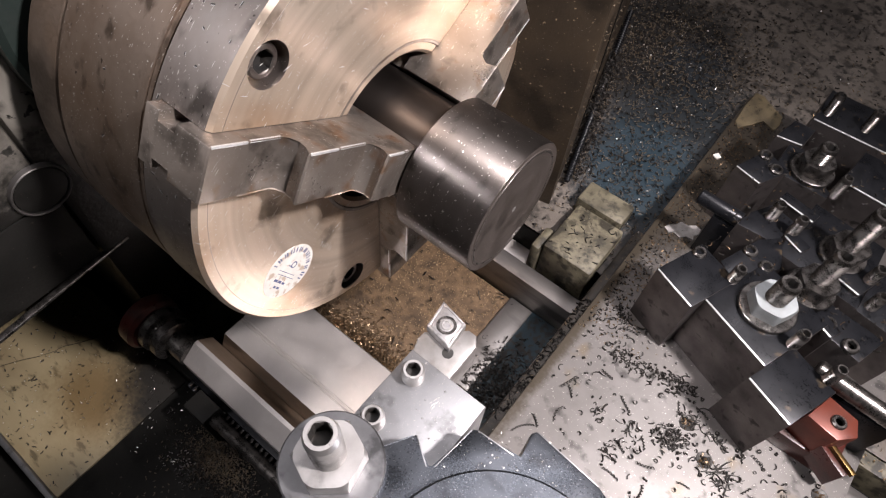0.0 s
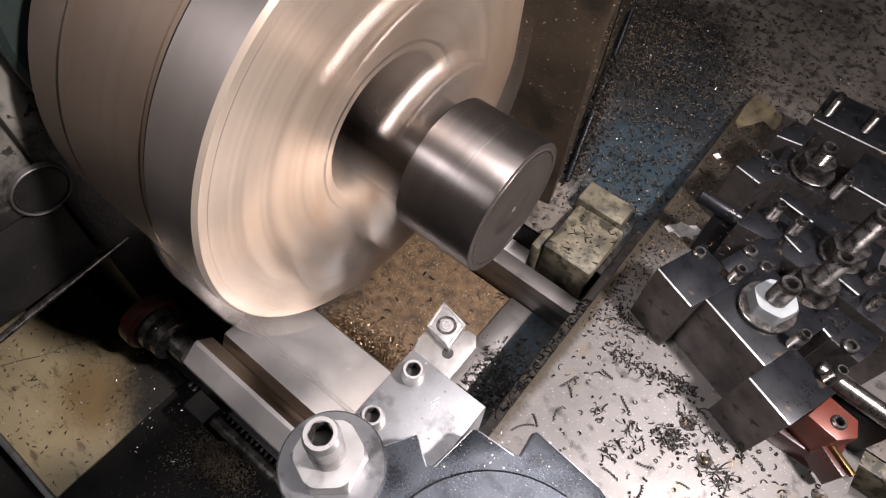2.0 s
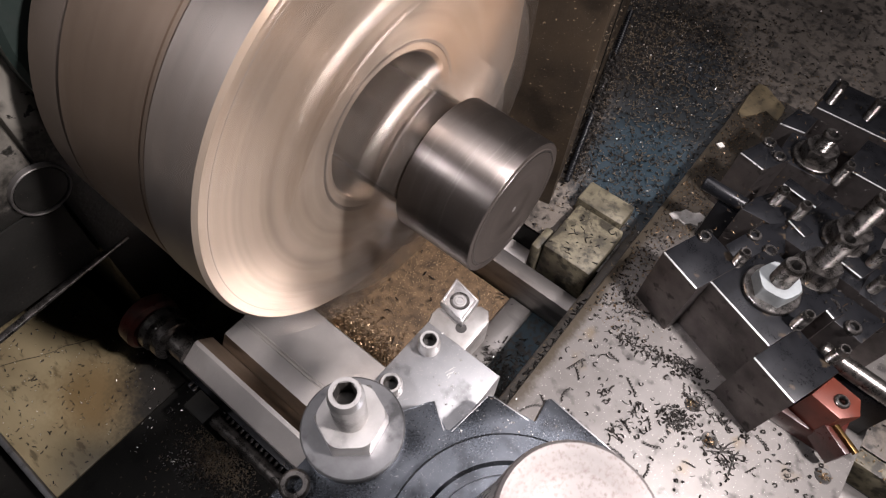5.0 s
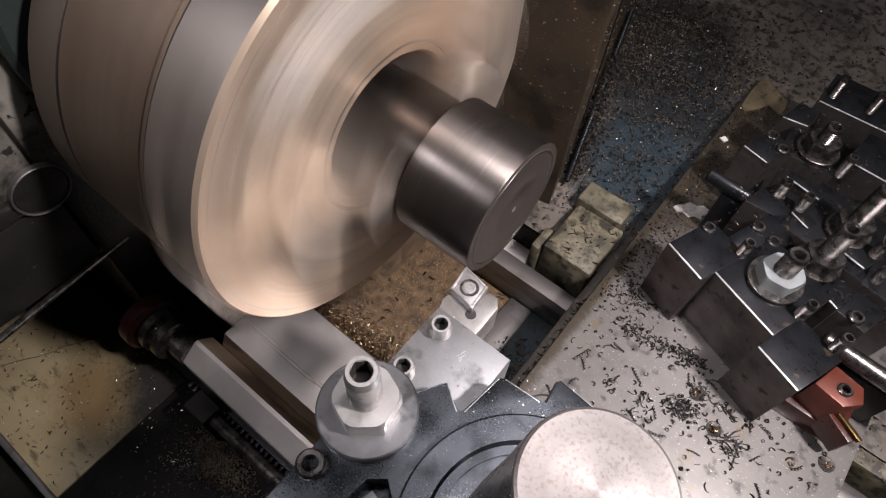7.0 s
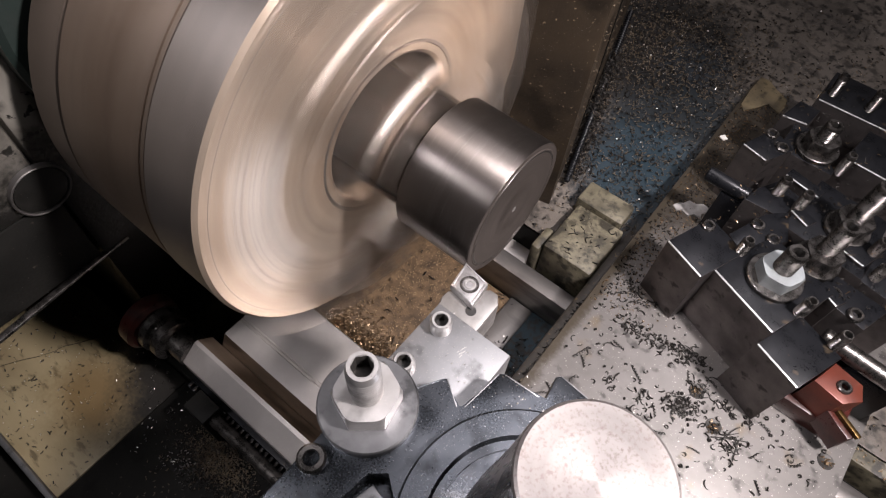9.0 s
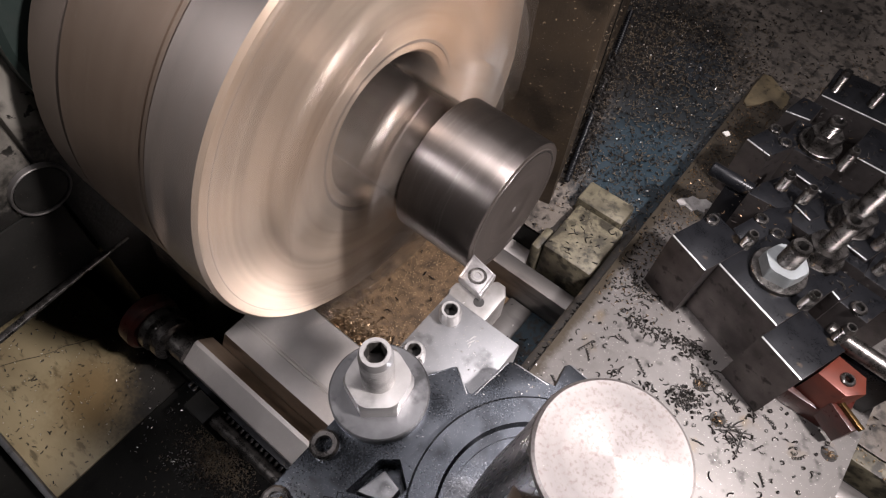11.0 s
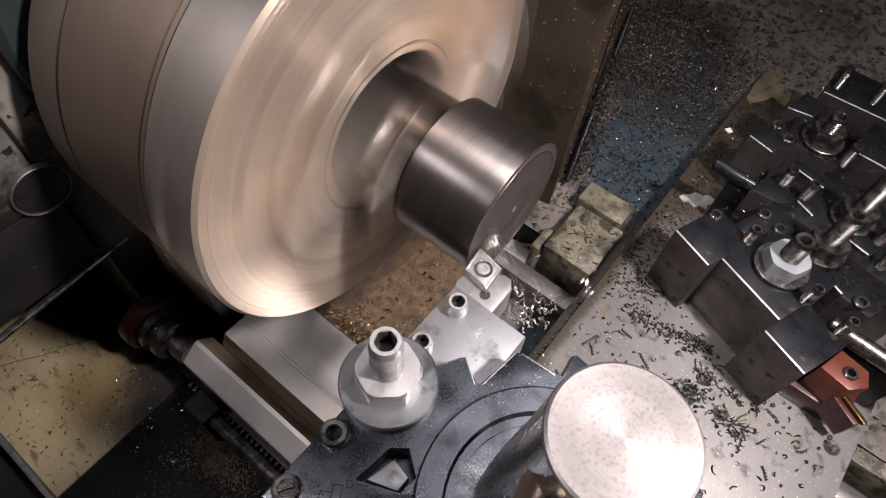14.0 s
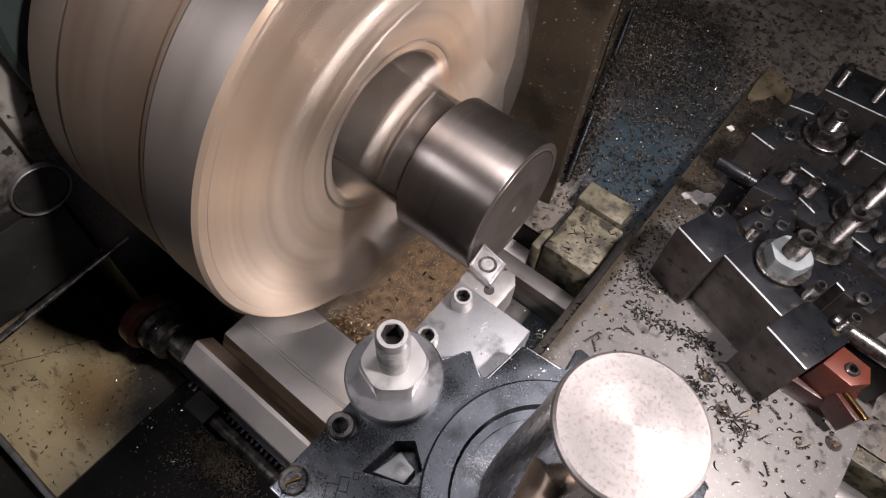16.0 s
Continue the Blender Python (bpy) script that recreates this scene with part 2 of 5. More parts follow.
def stain_or_shade(m, colour, centre, radii, turn=0.0, lo=0.75, hi=1.2, wobble=0.7, scale=60.0, fine=420.0):
    """A patch of another colour with a ragged edge, an ellipse at centre (object metres) before the noise frays it."""
    t, n = m.node_tree, m.node_tree.nodes
    base = n["Principled BSDF"].inputs["Base Color"]
    was = base.links[0].from_socket
    co = n.new("ShaderNodeTexCoord")
    mp = n.new("ShaderNodeMapping")
    mp.vector_type = "TEXTURE"
    mp.inputs["Location"].default_value = centre
    mp.inputs["Rotation"].default_value = (0, 0, radians(turn))
    mp.inputs["Scale"].default_value = radii
    t.links.new(co.outputs["Object"], mp.inputs["Vector"])
    far = n.new("ShaderNodeVectorMath")
    far.operation = "LENGTH"
    t.links.new(mp.outputs["Vector"], far.inputs[0])
    total = far.outputs["Value"]
    for size, amount in ((scale, wobble), (fine, 0.8 * wobble)):
        nz = n.new("ShaderNodeTexNoise")
        nz.inputs["Scale"].default_value, nz.inputs["Detail"].default_value = size, 5.0
        t.links.new(co.outputs["Object"], nz.inputs["Vector"])
        sm = n.new("ShaderNodeMath")
        sm.operation = "MULTIPLY_ADD"
        sm.inputs[1].default_value = amount
        t.links.new(nz.outputs["Fac"], sm.inputs[0])
        t.links.new(total, sm.inputs[2])
        total = sm.outputs[0]
    mr = n.new("ShaderNodeMapRange")
    mr.interpolation_type = "SMOOTHSTEP"
    shift = 0.9 * wobble
    mr.inputs["From Min"].default_value, mr.inputs["From Max"].default_value = lo + shift, hi + shift
    mr.inputs["To Min"].default_value, mr.inputs["To Max"].default_value = 1.0, 0.0
    t.links.new(total, mr.inputs["Value"])
    x = n.new("ShaderNodeMix")
    x.data_type = "RGBA"
    t.links.new(mr.outputs["Result"], x.inputs[0])
    t.links.new(was, x.inputs[6])
    x.inputs[7].default_value = (*colour, 1)
    t.links.new(x.outputs[2], base)


# Cream tray: a brown stain, oil and painted shade round the coupling, painted shade under the gearbox, relative to the
# tray's own origin.
stain_or_shade(TRAY, (0.11, 0.076, 0.036), (-0.145, -0.006, 0.0), (0.045, 0.035, 0.3), 0.0, 0.3, 1.3, 0.5, 60.0)
stain_or_shade(TRAY, (0.009, 0.008, 0.0065), (-0.060, 0.085, 0.0), (0.20, 0.112, 0.3), -33.5, 0.74, 1.10, 0.25, 30.0)
stain_or_shade(TRAY, (0.014, 0.012, 0.009), (-0.300, 0.045, 0.0), (0.062, 0.085, 0.3), -25.0, 0.5, 1.15, 0.3, 30.0)

# Shade painted over the headstock's lower part, fading out upwards.
stain_or_shade(HEAD, (0.006, 0.0057, 0.005), (0.108, 0.05, -0.190), (0.5, 0.45, 0.135), 0.0, 0.66, 1.05, 0.5, 40.0)
stain_or_shade(PLATE, (0.055, 0.046, 0.036), (-0.085, 0.150, 0.0), (0.050, 0.150, 0.3), 0.0, 0.5, 1.25, 0.6, 45.0)
stain_or_shade(PLATE, (0.075, 0.062, 0.046), (-0.093, 0.0, 0.0), (0.008, 0.25, 0.3), 0.0, 0.4, 1.3, 0.8, 70.0)

# The rear tray's floor: dark grit over most of it, blue paint showing through near the slide.
REARTRAY = material("oily_rear_tray", (0.15, 0.129, 0.109), (0.075, 0.064, 0.054), 14, 0.5, 0.0, 1.0, 700, spots=(0.018, 0.015, 0.012), spot_scale=130, spot_low=0.52, spot_high=0.66, grime=0.6, grime_scale=90, specks=0.75, gloss=0.4)
stain_or_shade(REARTRAY, (0.0075, 0.007, 0.0065), (-0.075, -0.06, 0.05), (0.10, 0.10, 0.3), 0.0, 0.6, 1.2, 0.9, 30.0)
stain_or_shade(REARTRAY, (0.007, 0.0105, 0.013), (0.005, -0.160, 0.05), (0.080, 0.100, 0.3), 0.0, 0.7, 1.1, 0.9, 28.0)
stain_or_shade(REARTRAY, (0.0098, 0.0235, 0.034), (-0.008, -0.190, 0.05), (0.056, 0.062, 0.3), 0.0, 0.55, 1.05, 1.1, 36.0)
stain_or_shade(REARTRAY, (0.008, 0.012, 0.016), (-0.030, -0.05, 0.1), (0.035, 0.04, 0.3), 0.0, 0.4, 1.1, 1.1, 36.0)

# ---- builders ----
MM = 0.001
ROOT = {}


def thing(name, origin, label, category, group="", kind=""):
    ob = new(name)
    ob.empty_display_size = 0.01
    ob.location = Vector(origin) * MM
    ROOT[ob] = Vector(origin)
    return tagged(ob, label, category, group, kind)


def finish(name, bm, mat, origin, smooth=35.0):
    bmesh.ops.remove_doubles(bm, verts=bm.verts, dist=1e-4)
    bmesh.ops.recalc_face_normals(bm, faces=bm.faces)
    for v in bm.verts:
        v.co = (v.co - origin) * MM
    if not isinstance(mat, (list, tuple)) and any(f.material_index for f in bm.faces):
        mat = [mat, DARK_HOLE]
    me = bpy.data.meshes.new(name)
    bm.to_mesh(me)
    bm.free()
    for m in (mat if isinstance(mat, (list, tuple)) else [mat]):
        me.materials.append(m)
    if smooth:
        me.shade_smooth()
        me.set_sharp_from_angle(angle=radians(smooth))
    return new(name, me)


def part(name, bm, mat, parent, label="", smooth=35.0):
    """Links a bmesh, in machine millimetres, as one mesh under a thing or a part."""
    root = parent if parent in ROOT else parent.parent
    ob = finish(name, bm, mat, ROOT[root], smooth)
    ob.parent = parent
    return tagged(ob, label)


def solid(name, bm, mat, origin, label, category, group="", kind="", smooth=35.0):
    ob = finish(name, bm, mat, Vector(origin), smooth)
    ob.location = Vector(origin) * MM
    return tagged(ob, label, category, group, kind)


def box(x0, x1, y0, y1, z0, z1, bevel=0.6, m=None, bm=None):
    bm = bm or bmesh.new()
    made = bmesh.ops.create_cube(bm, size=1.0, matrix=Matrix.Translation(((x0 + x1) / 2, (y0 + y1) / 2, (z0 + z1) / 2))
                                 @ Matrix.Diagonal((x1 - x0, y1 - y0, z1 - z0, 1)))
    vs = made["verts"]
    if bevel:
        es = list({e for v in vs for e in v.link_edges})
        out = bmesh.ops.bevel(bm, geom=es, offset=bevel, segments=2, profile=0.5, affect="EDGES")
        vs = list({v for f in out["faces"] for v in f.verts} | {v for v in vs if v.is_valid})
    if m is not None:
        bmesh.ops.transform(bm, matrix=m, verts=vs)
    return bm


def prism(points, z0, z1, bevel=0.5, m=None, bm=None):
    """A plan outline pulled up from z0 to z1."""
    bm = bm or bmesh.new()
    low = [bm.verts.new((x, y, z0)) for x, y in points]
    top = [bm.verts.new((x, y, z1)) for x, y in points]
    n = len(points)
    bm.faces.new(low[::-1])
    cap = bm.faces.new(top)
    for i in range(n):
        bm.faces.new((low[i], low[(i + 1) % n], top[(i + 1) % n], top[i]))
    if bevel:
        bmesh.ops.bevel(bm, geom=list(cap.edges), offset=bevel, segments=2, profile=0.5, affect="EDGES")
    if m is not None:
        bmesh.ops.transform(bm, matrix=m, verts=bm.verts if bevel else low + top)
    return bm


def loft(rings, caps=(True, True), bm=None, m=None, closed=False):
    bm = bm or bmesh.new()
    rows = [[bm.verts.new(m @ Vector(p) if m is not None else p) for p in r] for r in rings]
    n = len(rows[0])
    pairs = list(zip(rows, rows[1:])) + ([(rows[-1], rows[0])] if closed else [])
    for a, b in pairs:
        for i in range(n):
            bm.faces.new((a[i], a[(i + 1) % n], b[(i + 1) % n], b[i]))
    if caps[0] and not closed:
        bm.faces.new(rows[0][::-1])
    if caps[1] and not closed:
        bm.faces.new(rows[-1])
    return bm


def ring(h, r, n=48, hexed=False, turn=0.0):
    """A ring about z at height h; with hexed, r is half the width across the flats."""
    out = []
    for i in range(n):
        a = 2 * math.pi * i / n
        k = r / math.cos((a + math.pi / 6) % (math.pi / 3) - math.pi / 6) if hexed else r
        out.append((k * math.cos(a + turn), k * math.sin(a + turn), h))
    return out


ALONG_X = Matrix(((0, 0, 1, 0), (1, 0, 0, 0), (0, 1, 0, 0), (0, 0, 0, 1)))


def turned(profile, n=96, bm=None, m=None, closed=True):
    """A body of revolution about z from (height, radius) pairs."""
    return loft([ring(h, max(r, 0.01), n) for h, r in profile], bm=bm, m=m, closed=closed)


def at(x, y, z, turn=0.0):
    return Matrix.Translation((x, y, z)) @ Matrix.Rotation(radians(turn), 4, "Z")


def socket_screw(r, h, m, hexr, depth=5.0, thread=0.0, pitch=1.3, n=36, turn=0.3):
    """A screw standing on z = 0 with a hexagon socket in its end and, with thread, a grooved flank."""
    rings = [ring(0, r, n)]
    if thread:
        k = int((h - 1.2) / pitch)
        for i in range(k):
            rings += [ring(i * pitch + 0.1 * pitch, r - thread, n), ring(i * pitch + 0.5 * pitch, r, n), ring(i * pitch + 0.65 * pitch, r, n)]
    else:
        rings.append(ring(h - 0.8, r, n))
    rings += [ring(h, r - 0.8, n), ring(h, hexr * 1.12, n), ring(h - 0.5, hexr, n, True, turn), ring(h - depth, hexr, n, True, turn)]
    bm = loft(rings, m=m)
    bm.faces.ensure_lookup_table()
    for f in list(bm.faces)[n * (len(rings) - 2):n * (len(rings) - 1)] + [bm.faces[-1]]:
        f.material_index = 1
    return bm


def hex_nut(af, h, hole, m, n=48, turn=0.2):
    r = af / 2
    return loft([ring(0, hole, n, turn=turn), ring(0, r, n, True, turn), ring(h - 1.1, r, n, True, turn), [(x * min(1, 1.06 * r / math.hypot(x, y)), y * min(1, 1.06 * r / math.hypot(x, y)), h) for x, y, _ in ring(h, r, n, True, turn)], ring(h, hole, n, turn=turn)], m=m, closed=True)


def washer(r, hole, h, m, n=64):
    return loft([ring(0, hole, n), ring(0, r, n), ring(h - 0.5, r, n), ring(h, r - 0.6, n), ring(h, hole, n)], m=m, closed=True)


def carve(ob, cutters):
    """Cuts the given bmeshes out of ob for good."""
    org = ROOT[ob.parent]
    for bm in cutters:
        bmesh.ops.recalc_face_normals(bm, faces=bm.faces)
        for v in bm.verts:
            v.co = (v.co - org) * MM
        me = bpy.data.meshes.new("cut")
        bm.to_mesh(me)
        bm.free()
        cut = new("cut", me)
        cut.matrix_world = ob.parent.matrix_basis.copy()
        cut.location = ob.parent.location
        mod = ob.modifiers.new("cut", "BOOLEAN")
        mod.object, mod.operation, mod.solver = cut, "DIFFERENCE", "EXACT"
        bpy.context.view_layer.update()
        made = bpy.data.meshes.new_from_object(ob.evaluated_get(bpy.context.evaluated_depsgraph_get()))
        ob.modifiers.clear()
        ob.data = made
        bpy.data.objects.remove(cut)
    ob.data.shade_smooth()
    ob.data.set_sharp_from_angle(angle=radians(30))


def chips(name, count, spot, mat, label, long=(3.0, 9.0), wide=(0.5, 1.1), seed=1, curl=(0.6, 3.2), flat=0.6, origin=(0, 0, 0), zigzag=False):
    """Loose curled swarf as one object: thin bent ribbons with thickness, laid by spot(random) -> x, y, z."""
    rnd = random.Random(seed)
    verts, faces = [], []
    for _ in range(count):
        x, y, z = spot(rnd)
        length, w, th = rnd.uniform(*long), rnd.uniform(*wide) / 2, 0.1 + 0.16 * rnd.random()
        total, seg = rnd.uniform(*curl) * rnd.choice((-1, 1)), 6
        seg += int(abs(total) * 0.9)
        lean = Euler((rnd.gauss(0, flat), rnd.gauss(0, flat), rnd.uniform(0, 6.3))).to_matrix()
        pts, a, p = [], 0.0, Vector((0, 0, 0))
        for i in range(seg + 1):
            pts.append((p.copy(), a))
            a = (1.15 if i % 2 else -1.15) + 0.25 * i * (total / 40) if zigzag else a + total / seg
            p = p + Vector((math.cos(a), math.sin(a), rnd.uniform(-0.1, 0.25))) * length / seg
        mid = pts[seg // 2][0]
        base = len(verts)
        for p, a in pts:
            side = Vector((-math.sin(a), math.cos(a), 0)) * th
            for q in (p - mid - side + Vector((0, 0, -w)), p - mid + side + Vector((0, 0, -w)), p - mid + side + Vector((0, 0, w)), p - mid - side + Vector((0, 0, w))):
                q = lean @ q
                verts.append(((x + q.x - origin[0]) * MM, (y + q.y - origin[1]) * MM, (z + w + q.z - origin[2]) * MM))
        for i in range(seg):
            b = base + 4 * i
            for k in range(4):
                faces.append((b + k, b + (k + 1) % 4, b + 4 + (k + 1) % 4, b + 4 + k))
        faces += [(base + 3, base + 2, base + 1, base), (base + 4 * seg, base + 4 * seg + 1, base + 4 * seg + 2, base + 4 * seg + 3)]
    me = bpy.data.meshes.new(name)
    me.from_pydata(verts, [], faces)
    me.materials.append(mat)
    ob = new(name, me)
    ob.location = Vector(origin) * MM
    return tagged(ob, label, "metal chips", kind="stuff")


CARRIED = []   # all that rides on the cross slide

# ---- bed, trays and headstock ----
HOUSE = at(44, 155, 0, 16.2)


def way_profile():
    """The front way: a broad flat with a fine groove, and the prism's back slope."""
    bm = bmesh.new()
    pts = [(-54.5, -240), (-54.5, -180.8), (-55.3, -180), (-93.4, -180), (-93.8, -180.9), (-94.6, -180.9), (-95.0, -180), (-95.9, -180), (-96.3, -180.9), (-96.9, -180.9), (-97.3, -180), (-112, -180), (-117.6, -191.6), (-117.6, -240)]
    rows = [[bm.verts.new((x, y, z)) for y, z in pts] for x in (-73, 620)]
    n = len(pts)
    for i in range(n):
        bm.faces.new((rows[0][i], rows[0][(i + 1) % n], rows[1][(i + 1) % n], rows[1][i]))
    bm.faces.new(rows[0][::-1])
    bm.faces.new(rows[1])
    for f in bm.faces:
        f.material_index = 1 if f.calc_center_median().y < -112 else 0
    return bm


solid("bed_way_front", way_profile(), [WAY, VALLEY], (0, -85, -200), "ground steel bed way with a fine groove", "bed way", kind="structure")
solid("bed_casting", box(-400, 620, -54.4, 70, -330, -215, 2), SLUDGE, (0, 0, -260), "rusty brown casting floor between the bed ways", "bed", kind="structure")
solid("sump_floor", box(88, 300, -54, 70.5, -300, -213, 1), BLUEPAINT, (110, 10, -214), "black oily floor under the slide", "bed", kind="structure")
solid("sump_slab", box(66, 88.5, -20, 70.4, -300, -212.4, 1.5), RAIL, (77, 25, -214), "worn grey slab beside the black sump", "bed", kind="structure")
solid("housing_seam", box(-0.4, 0.9, 58, 61, -150, 200, 0, HOUSE), DARKTRAY, (0, 215, 0), "dark vertical seam in the housing", "trim", kind="structure")
solid("bed_rail_rear", box(-150, 620, 71, 86, -240, -180, 1.2), RAIL, (0, 78, -200), "narrow ground steel rear bed rail", "bed rail", kind="structure")
solid("bed_way_inner", box(-150, 71, 86.5, 108, -240, -194, 1.2), WAY, (0, 98, -205), "grey flat end of the rear bed way", "bed way", kind="structure")
solid("bed_way_rear", box(71.5, 620, 86.5, 108, -240, -196, 1.2), DARKTRAY, (0, 98, -210), "oily dark rear bed way beside the rail", "bed way", kind="structure")


def tray_z(x, y):
    """Height of the rear tray: it climbs from the bed to the back."""
    return -165 + 0.12 * min(y - 115, 225) + 0.08 * max(0.0, y - 340) + 2.2 * noise.noise((x * 0.02, y * 0.02, 0)) + 0.7 * noise.noise((x * 0.11, y * 0.11, 3))


def rear_floor():
    """Tray floor behind the bed: flat, then rising gently to the back."""
    bm = bmesh.new()
    nx, ny = 260, 180
    vs = []
    for j in range(ny + 1):
        for i in range(nx + 1):
            x, y = -300 + 1100 * i / nx, 108 + 702 * j / ny
            vs.append(bm.verts.new((x, y, tray_z(x, y))))
    for j in range(ny):
        for i in range(nx):
            a = j * (nx + 1) + i
            bm.faces.new((vs[a], vs[a + 1], vs[a + nx + 2], vs[a + nx + 1]))
    return bm


solid("rear_tray", rear_floor(), REARTRAY, (100, 400, -212), "oily rear chip tray with blue paint showing through", "chip tray", kind="structure")
solid("tray_front", box(-300, 620, 108.5, 112, -240, -168, 0.5), DARKTRAY, (0, 110, -200), "dark oily front edge of the rear tray", "tray", kind="structure")
solid("wall_rear", box(-400, 900, 810, 830, -340, 900, 0), GUARD, (0, 820, 0), "dark grimy splash wall", "wall", kind="structure")
solid("headstock_housing", box(-420, 0, -20, 640, -330, 260, 1, HOUSE), HOUSING, (-100, 250, -200), "dark oily brown machine housing behind the chuck", "housing", kind="structure")
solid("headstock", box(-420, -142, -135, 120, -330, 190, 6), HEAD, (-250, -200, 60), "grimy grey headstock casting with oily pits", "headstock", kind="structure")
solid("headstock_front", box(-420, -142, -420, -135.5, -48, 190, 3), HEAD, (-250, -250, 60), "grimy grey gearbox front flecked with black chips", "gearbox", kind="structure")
# Lower half split off in black to hold the gearbox's shade.
solid("gearbox_shaded_front", box(-420, -143, -420, -135.5, -112.5, -48.5, 2), DARKTRAY, (-250, -250, -90), "lower gearbox front, coloured black for its shade", "gearbox", kind="structure")
solid("cover_edge", box(-6, -1.2, -300, 12, -114.6, -112.0, 0.6, at(-139.6, -128, 0, 3.6)), SCREW, (-142, -250, -120), "thin worn metal edge below the gearbox", "trim", kind="structure")
GUARD_RING = turned([(-141.8, 90), (-141.8, 117), (-132, 117), (-129, 114), (-129, 90)], 96, m=Matrix.Translation((0, 0, 45)) @ ALONG_X)
solid("spindle_guard", GUARD_RING, GREEN, (-130, 0, 0), "dark green painted spindle guard ring", "guard", kind="structure")
solid("gearbox_panel", box(-420, -290, -420, -136, -330, -119, 2), DARKTRAY, (-250, -250, -200), "black oil-soaked panel below the gearbox", "panel", kind="structure")
solid("front_tray", box(-400, -100, -268, -150, -330, -246, 0.5), TRAY, (0, -200, -250), "dirty cream chip tray with oil stains and painted shade", "chip tray", kind="structure")
solid("front_sump", box(-99.9, 620, -268, -150, -330, -247, 0.5), DARKTRAY, (200, -200, -290), "black oily sump beside the cream tray", "tray", kind="structure")
solid("tray_lip", box(-400, 620, -272.5, -268.5, -330, -242, 1), HOLDER, (0, -270, -260), "worn grey steel tray lip", "trim", kind="structure")
solid("front_apron", box(-400, 620, -420, -273, -330, -266, 2), DARKTRAY, (0, -300, -270), "black oily front tray edge", "tray", kind="structure")
solid("bed_front", box(-142, 620, -149, -117.5, -330, -226, 2), DARKTRAY, (0, -130, -260), "dark oily bed front below the feed rod", "bed", kind="structure")
ROOM = material("dull_workshop_wall", (0.10, 0.097, 0.094), (0.07, 0.07, 0.067), 2, 0.8, 0.0, 0.1, 60)
solid("wall_left", box(-1340, -1300, -1300, 1300, -940, 1600, 0), ROOM, (-1320, 0, 300), "plain dull workshop wall", "wall", kind="structure")
solid("wall_right", box(1300, 1340, -1300, 1300, -940, 1600, 0), ROOM, (1320, 0, 300), "plain dull workshop wall", "wall", kind="structure")
solid("wall_behind", box(-1299, 1299, -1340, -1300, -940, 1600, 0), ROOM, (0, -1320, 300), "plain dull workshop wall", "wall", kind="structure")
solid("wall_far", box(-1299, 1299, 1300, 1340, -940, 1600, 0), ROOM, (0, 1320, 300), "plain dull workshop wall", "wall", kind="structure")
solid("ceiling", box(-1340, 1340, -1340, 1340, 1601, 1640, 0), ROOM, (0, 0, 1620), "plain dull workshop ceiling", "ceiling", kind="structure")
solid("machine_base", box(-420, 620, -420, 808, -939, -331, 4), GREEN, (100, 200, -940), "dark green lathe base cabinet", "machine base", kind="structure")
solid("ground", box(-1340, 1340, -1340, 1340, -980, -940, 0), DARKTRAY, (0, 0, -960), "dark oily workshop floor", "floor", kind="structure")


# ---- chuck ----
JAW_ANGLE = 148.0


def spun(deg):
    """Local frame whose first axis points radially at deg round the spindle."""
    a = radians(deg)
    return Matrix(((0, 0, 1, 0), (math.cos(a), -math.sin(a), 0, 0), (math.sin(a), math.cos(a), 0, 0), (0, 0, 0, 1)))


def jaw_mesh(deg):
    """A stepped jaw: outline in (radius, x), as wide as its slot."""
    pts = [(29.5, -27), (131.8, -27), (131.8, 7.8), (131.0, 8.5), (113, 8.5), (112.4, 8.1), (95.4, 8.1), (92.6, 9.6), (90.4, 13.5), (91, 18), (94.6, 22.4), (93.8, 23.1), (76, 23.1), (75.4, 22.8), (56.6, 22.8), (54.4, 24.4), (52.6, 28), (53, 31), (55.2, 33.8), (54.4, 34.5), (42, 34.5), (41.4, 34.1), (29.5, 34.1)]
    bm = bmesh.new()
    sides = [[bm.verts.new(spun(deg) @ Vector((r, s, x))) for r, x in pts] for s in (-12.5, 12.5)]
    n = len(pts)
    fs = [bm.faces.new(sides[0]), bm.faces.new(sides[1][::-1])]
    for i in range(n):
        bm.faces.new((sides[0][(i + 1) % n], sides[0][i], sides[1][i], sides[1][(i + 1) % n]))
    bmesh.ops.bevel(bm, geom=list({e for f in fs for e in f.edges}), offset=0.7, segments=2, profile=0.5, affect="EDGES")
    bmesh.ops.triangulate(bm, faces=[f for f in bm.faces if len(f.verts) > 8])
    return bm


chuck = thing("lathe_chuck", (0, 0, 0), "worn steel three-jaw lathe chuck gripping a dark bar", "lathe chuck")
body = part("chuck_body", turned([(-32.4, 44), (-32.4, 125.5), (-31.6, 126.3), (-1.9, 126.3), (0, 124.4), (0, 52), (-0.8, 51.4), (-0.8, 46), (-2.5, 44)], 160, m=ALONG_X), [FACE, RIM], chuck, "brushed tan-grey steel front of the chuck", 30)
part("bore_lip", turned([(-0.85, 49.8), (0.04, 50.3), (0.04, 51.9), (-0.85, 52.05)], 128, m=ALONG_X), JAW, chuck, "bright worn lip round the bore")
part("edge_groove", turned([(-0.05, 119.5), (0.05, 119.6), (0.05, 119.9), (-0.05, 120.0)], 160, m=ALONG_X), JAW, chuck, "fine turned ring near the rim")
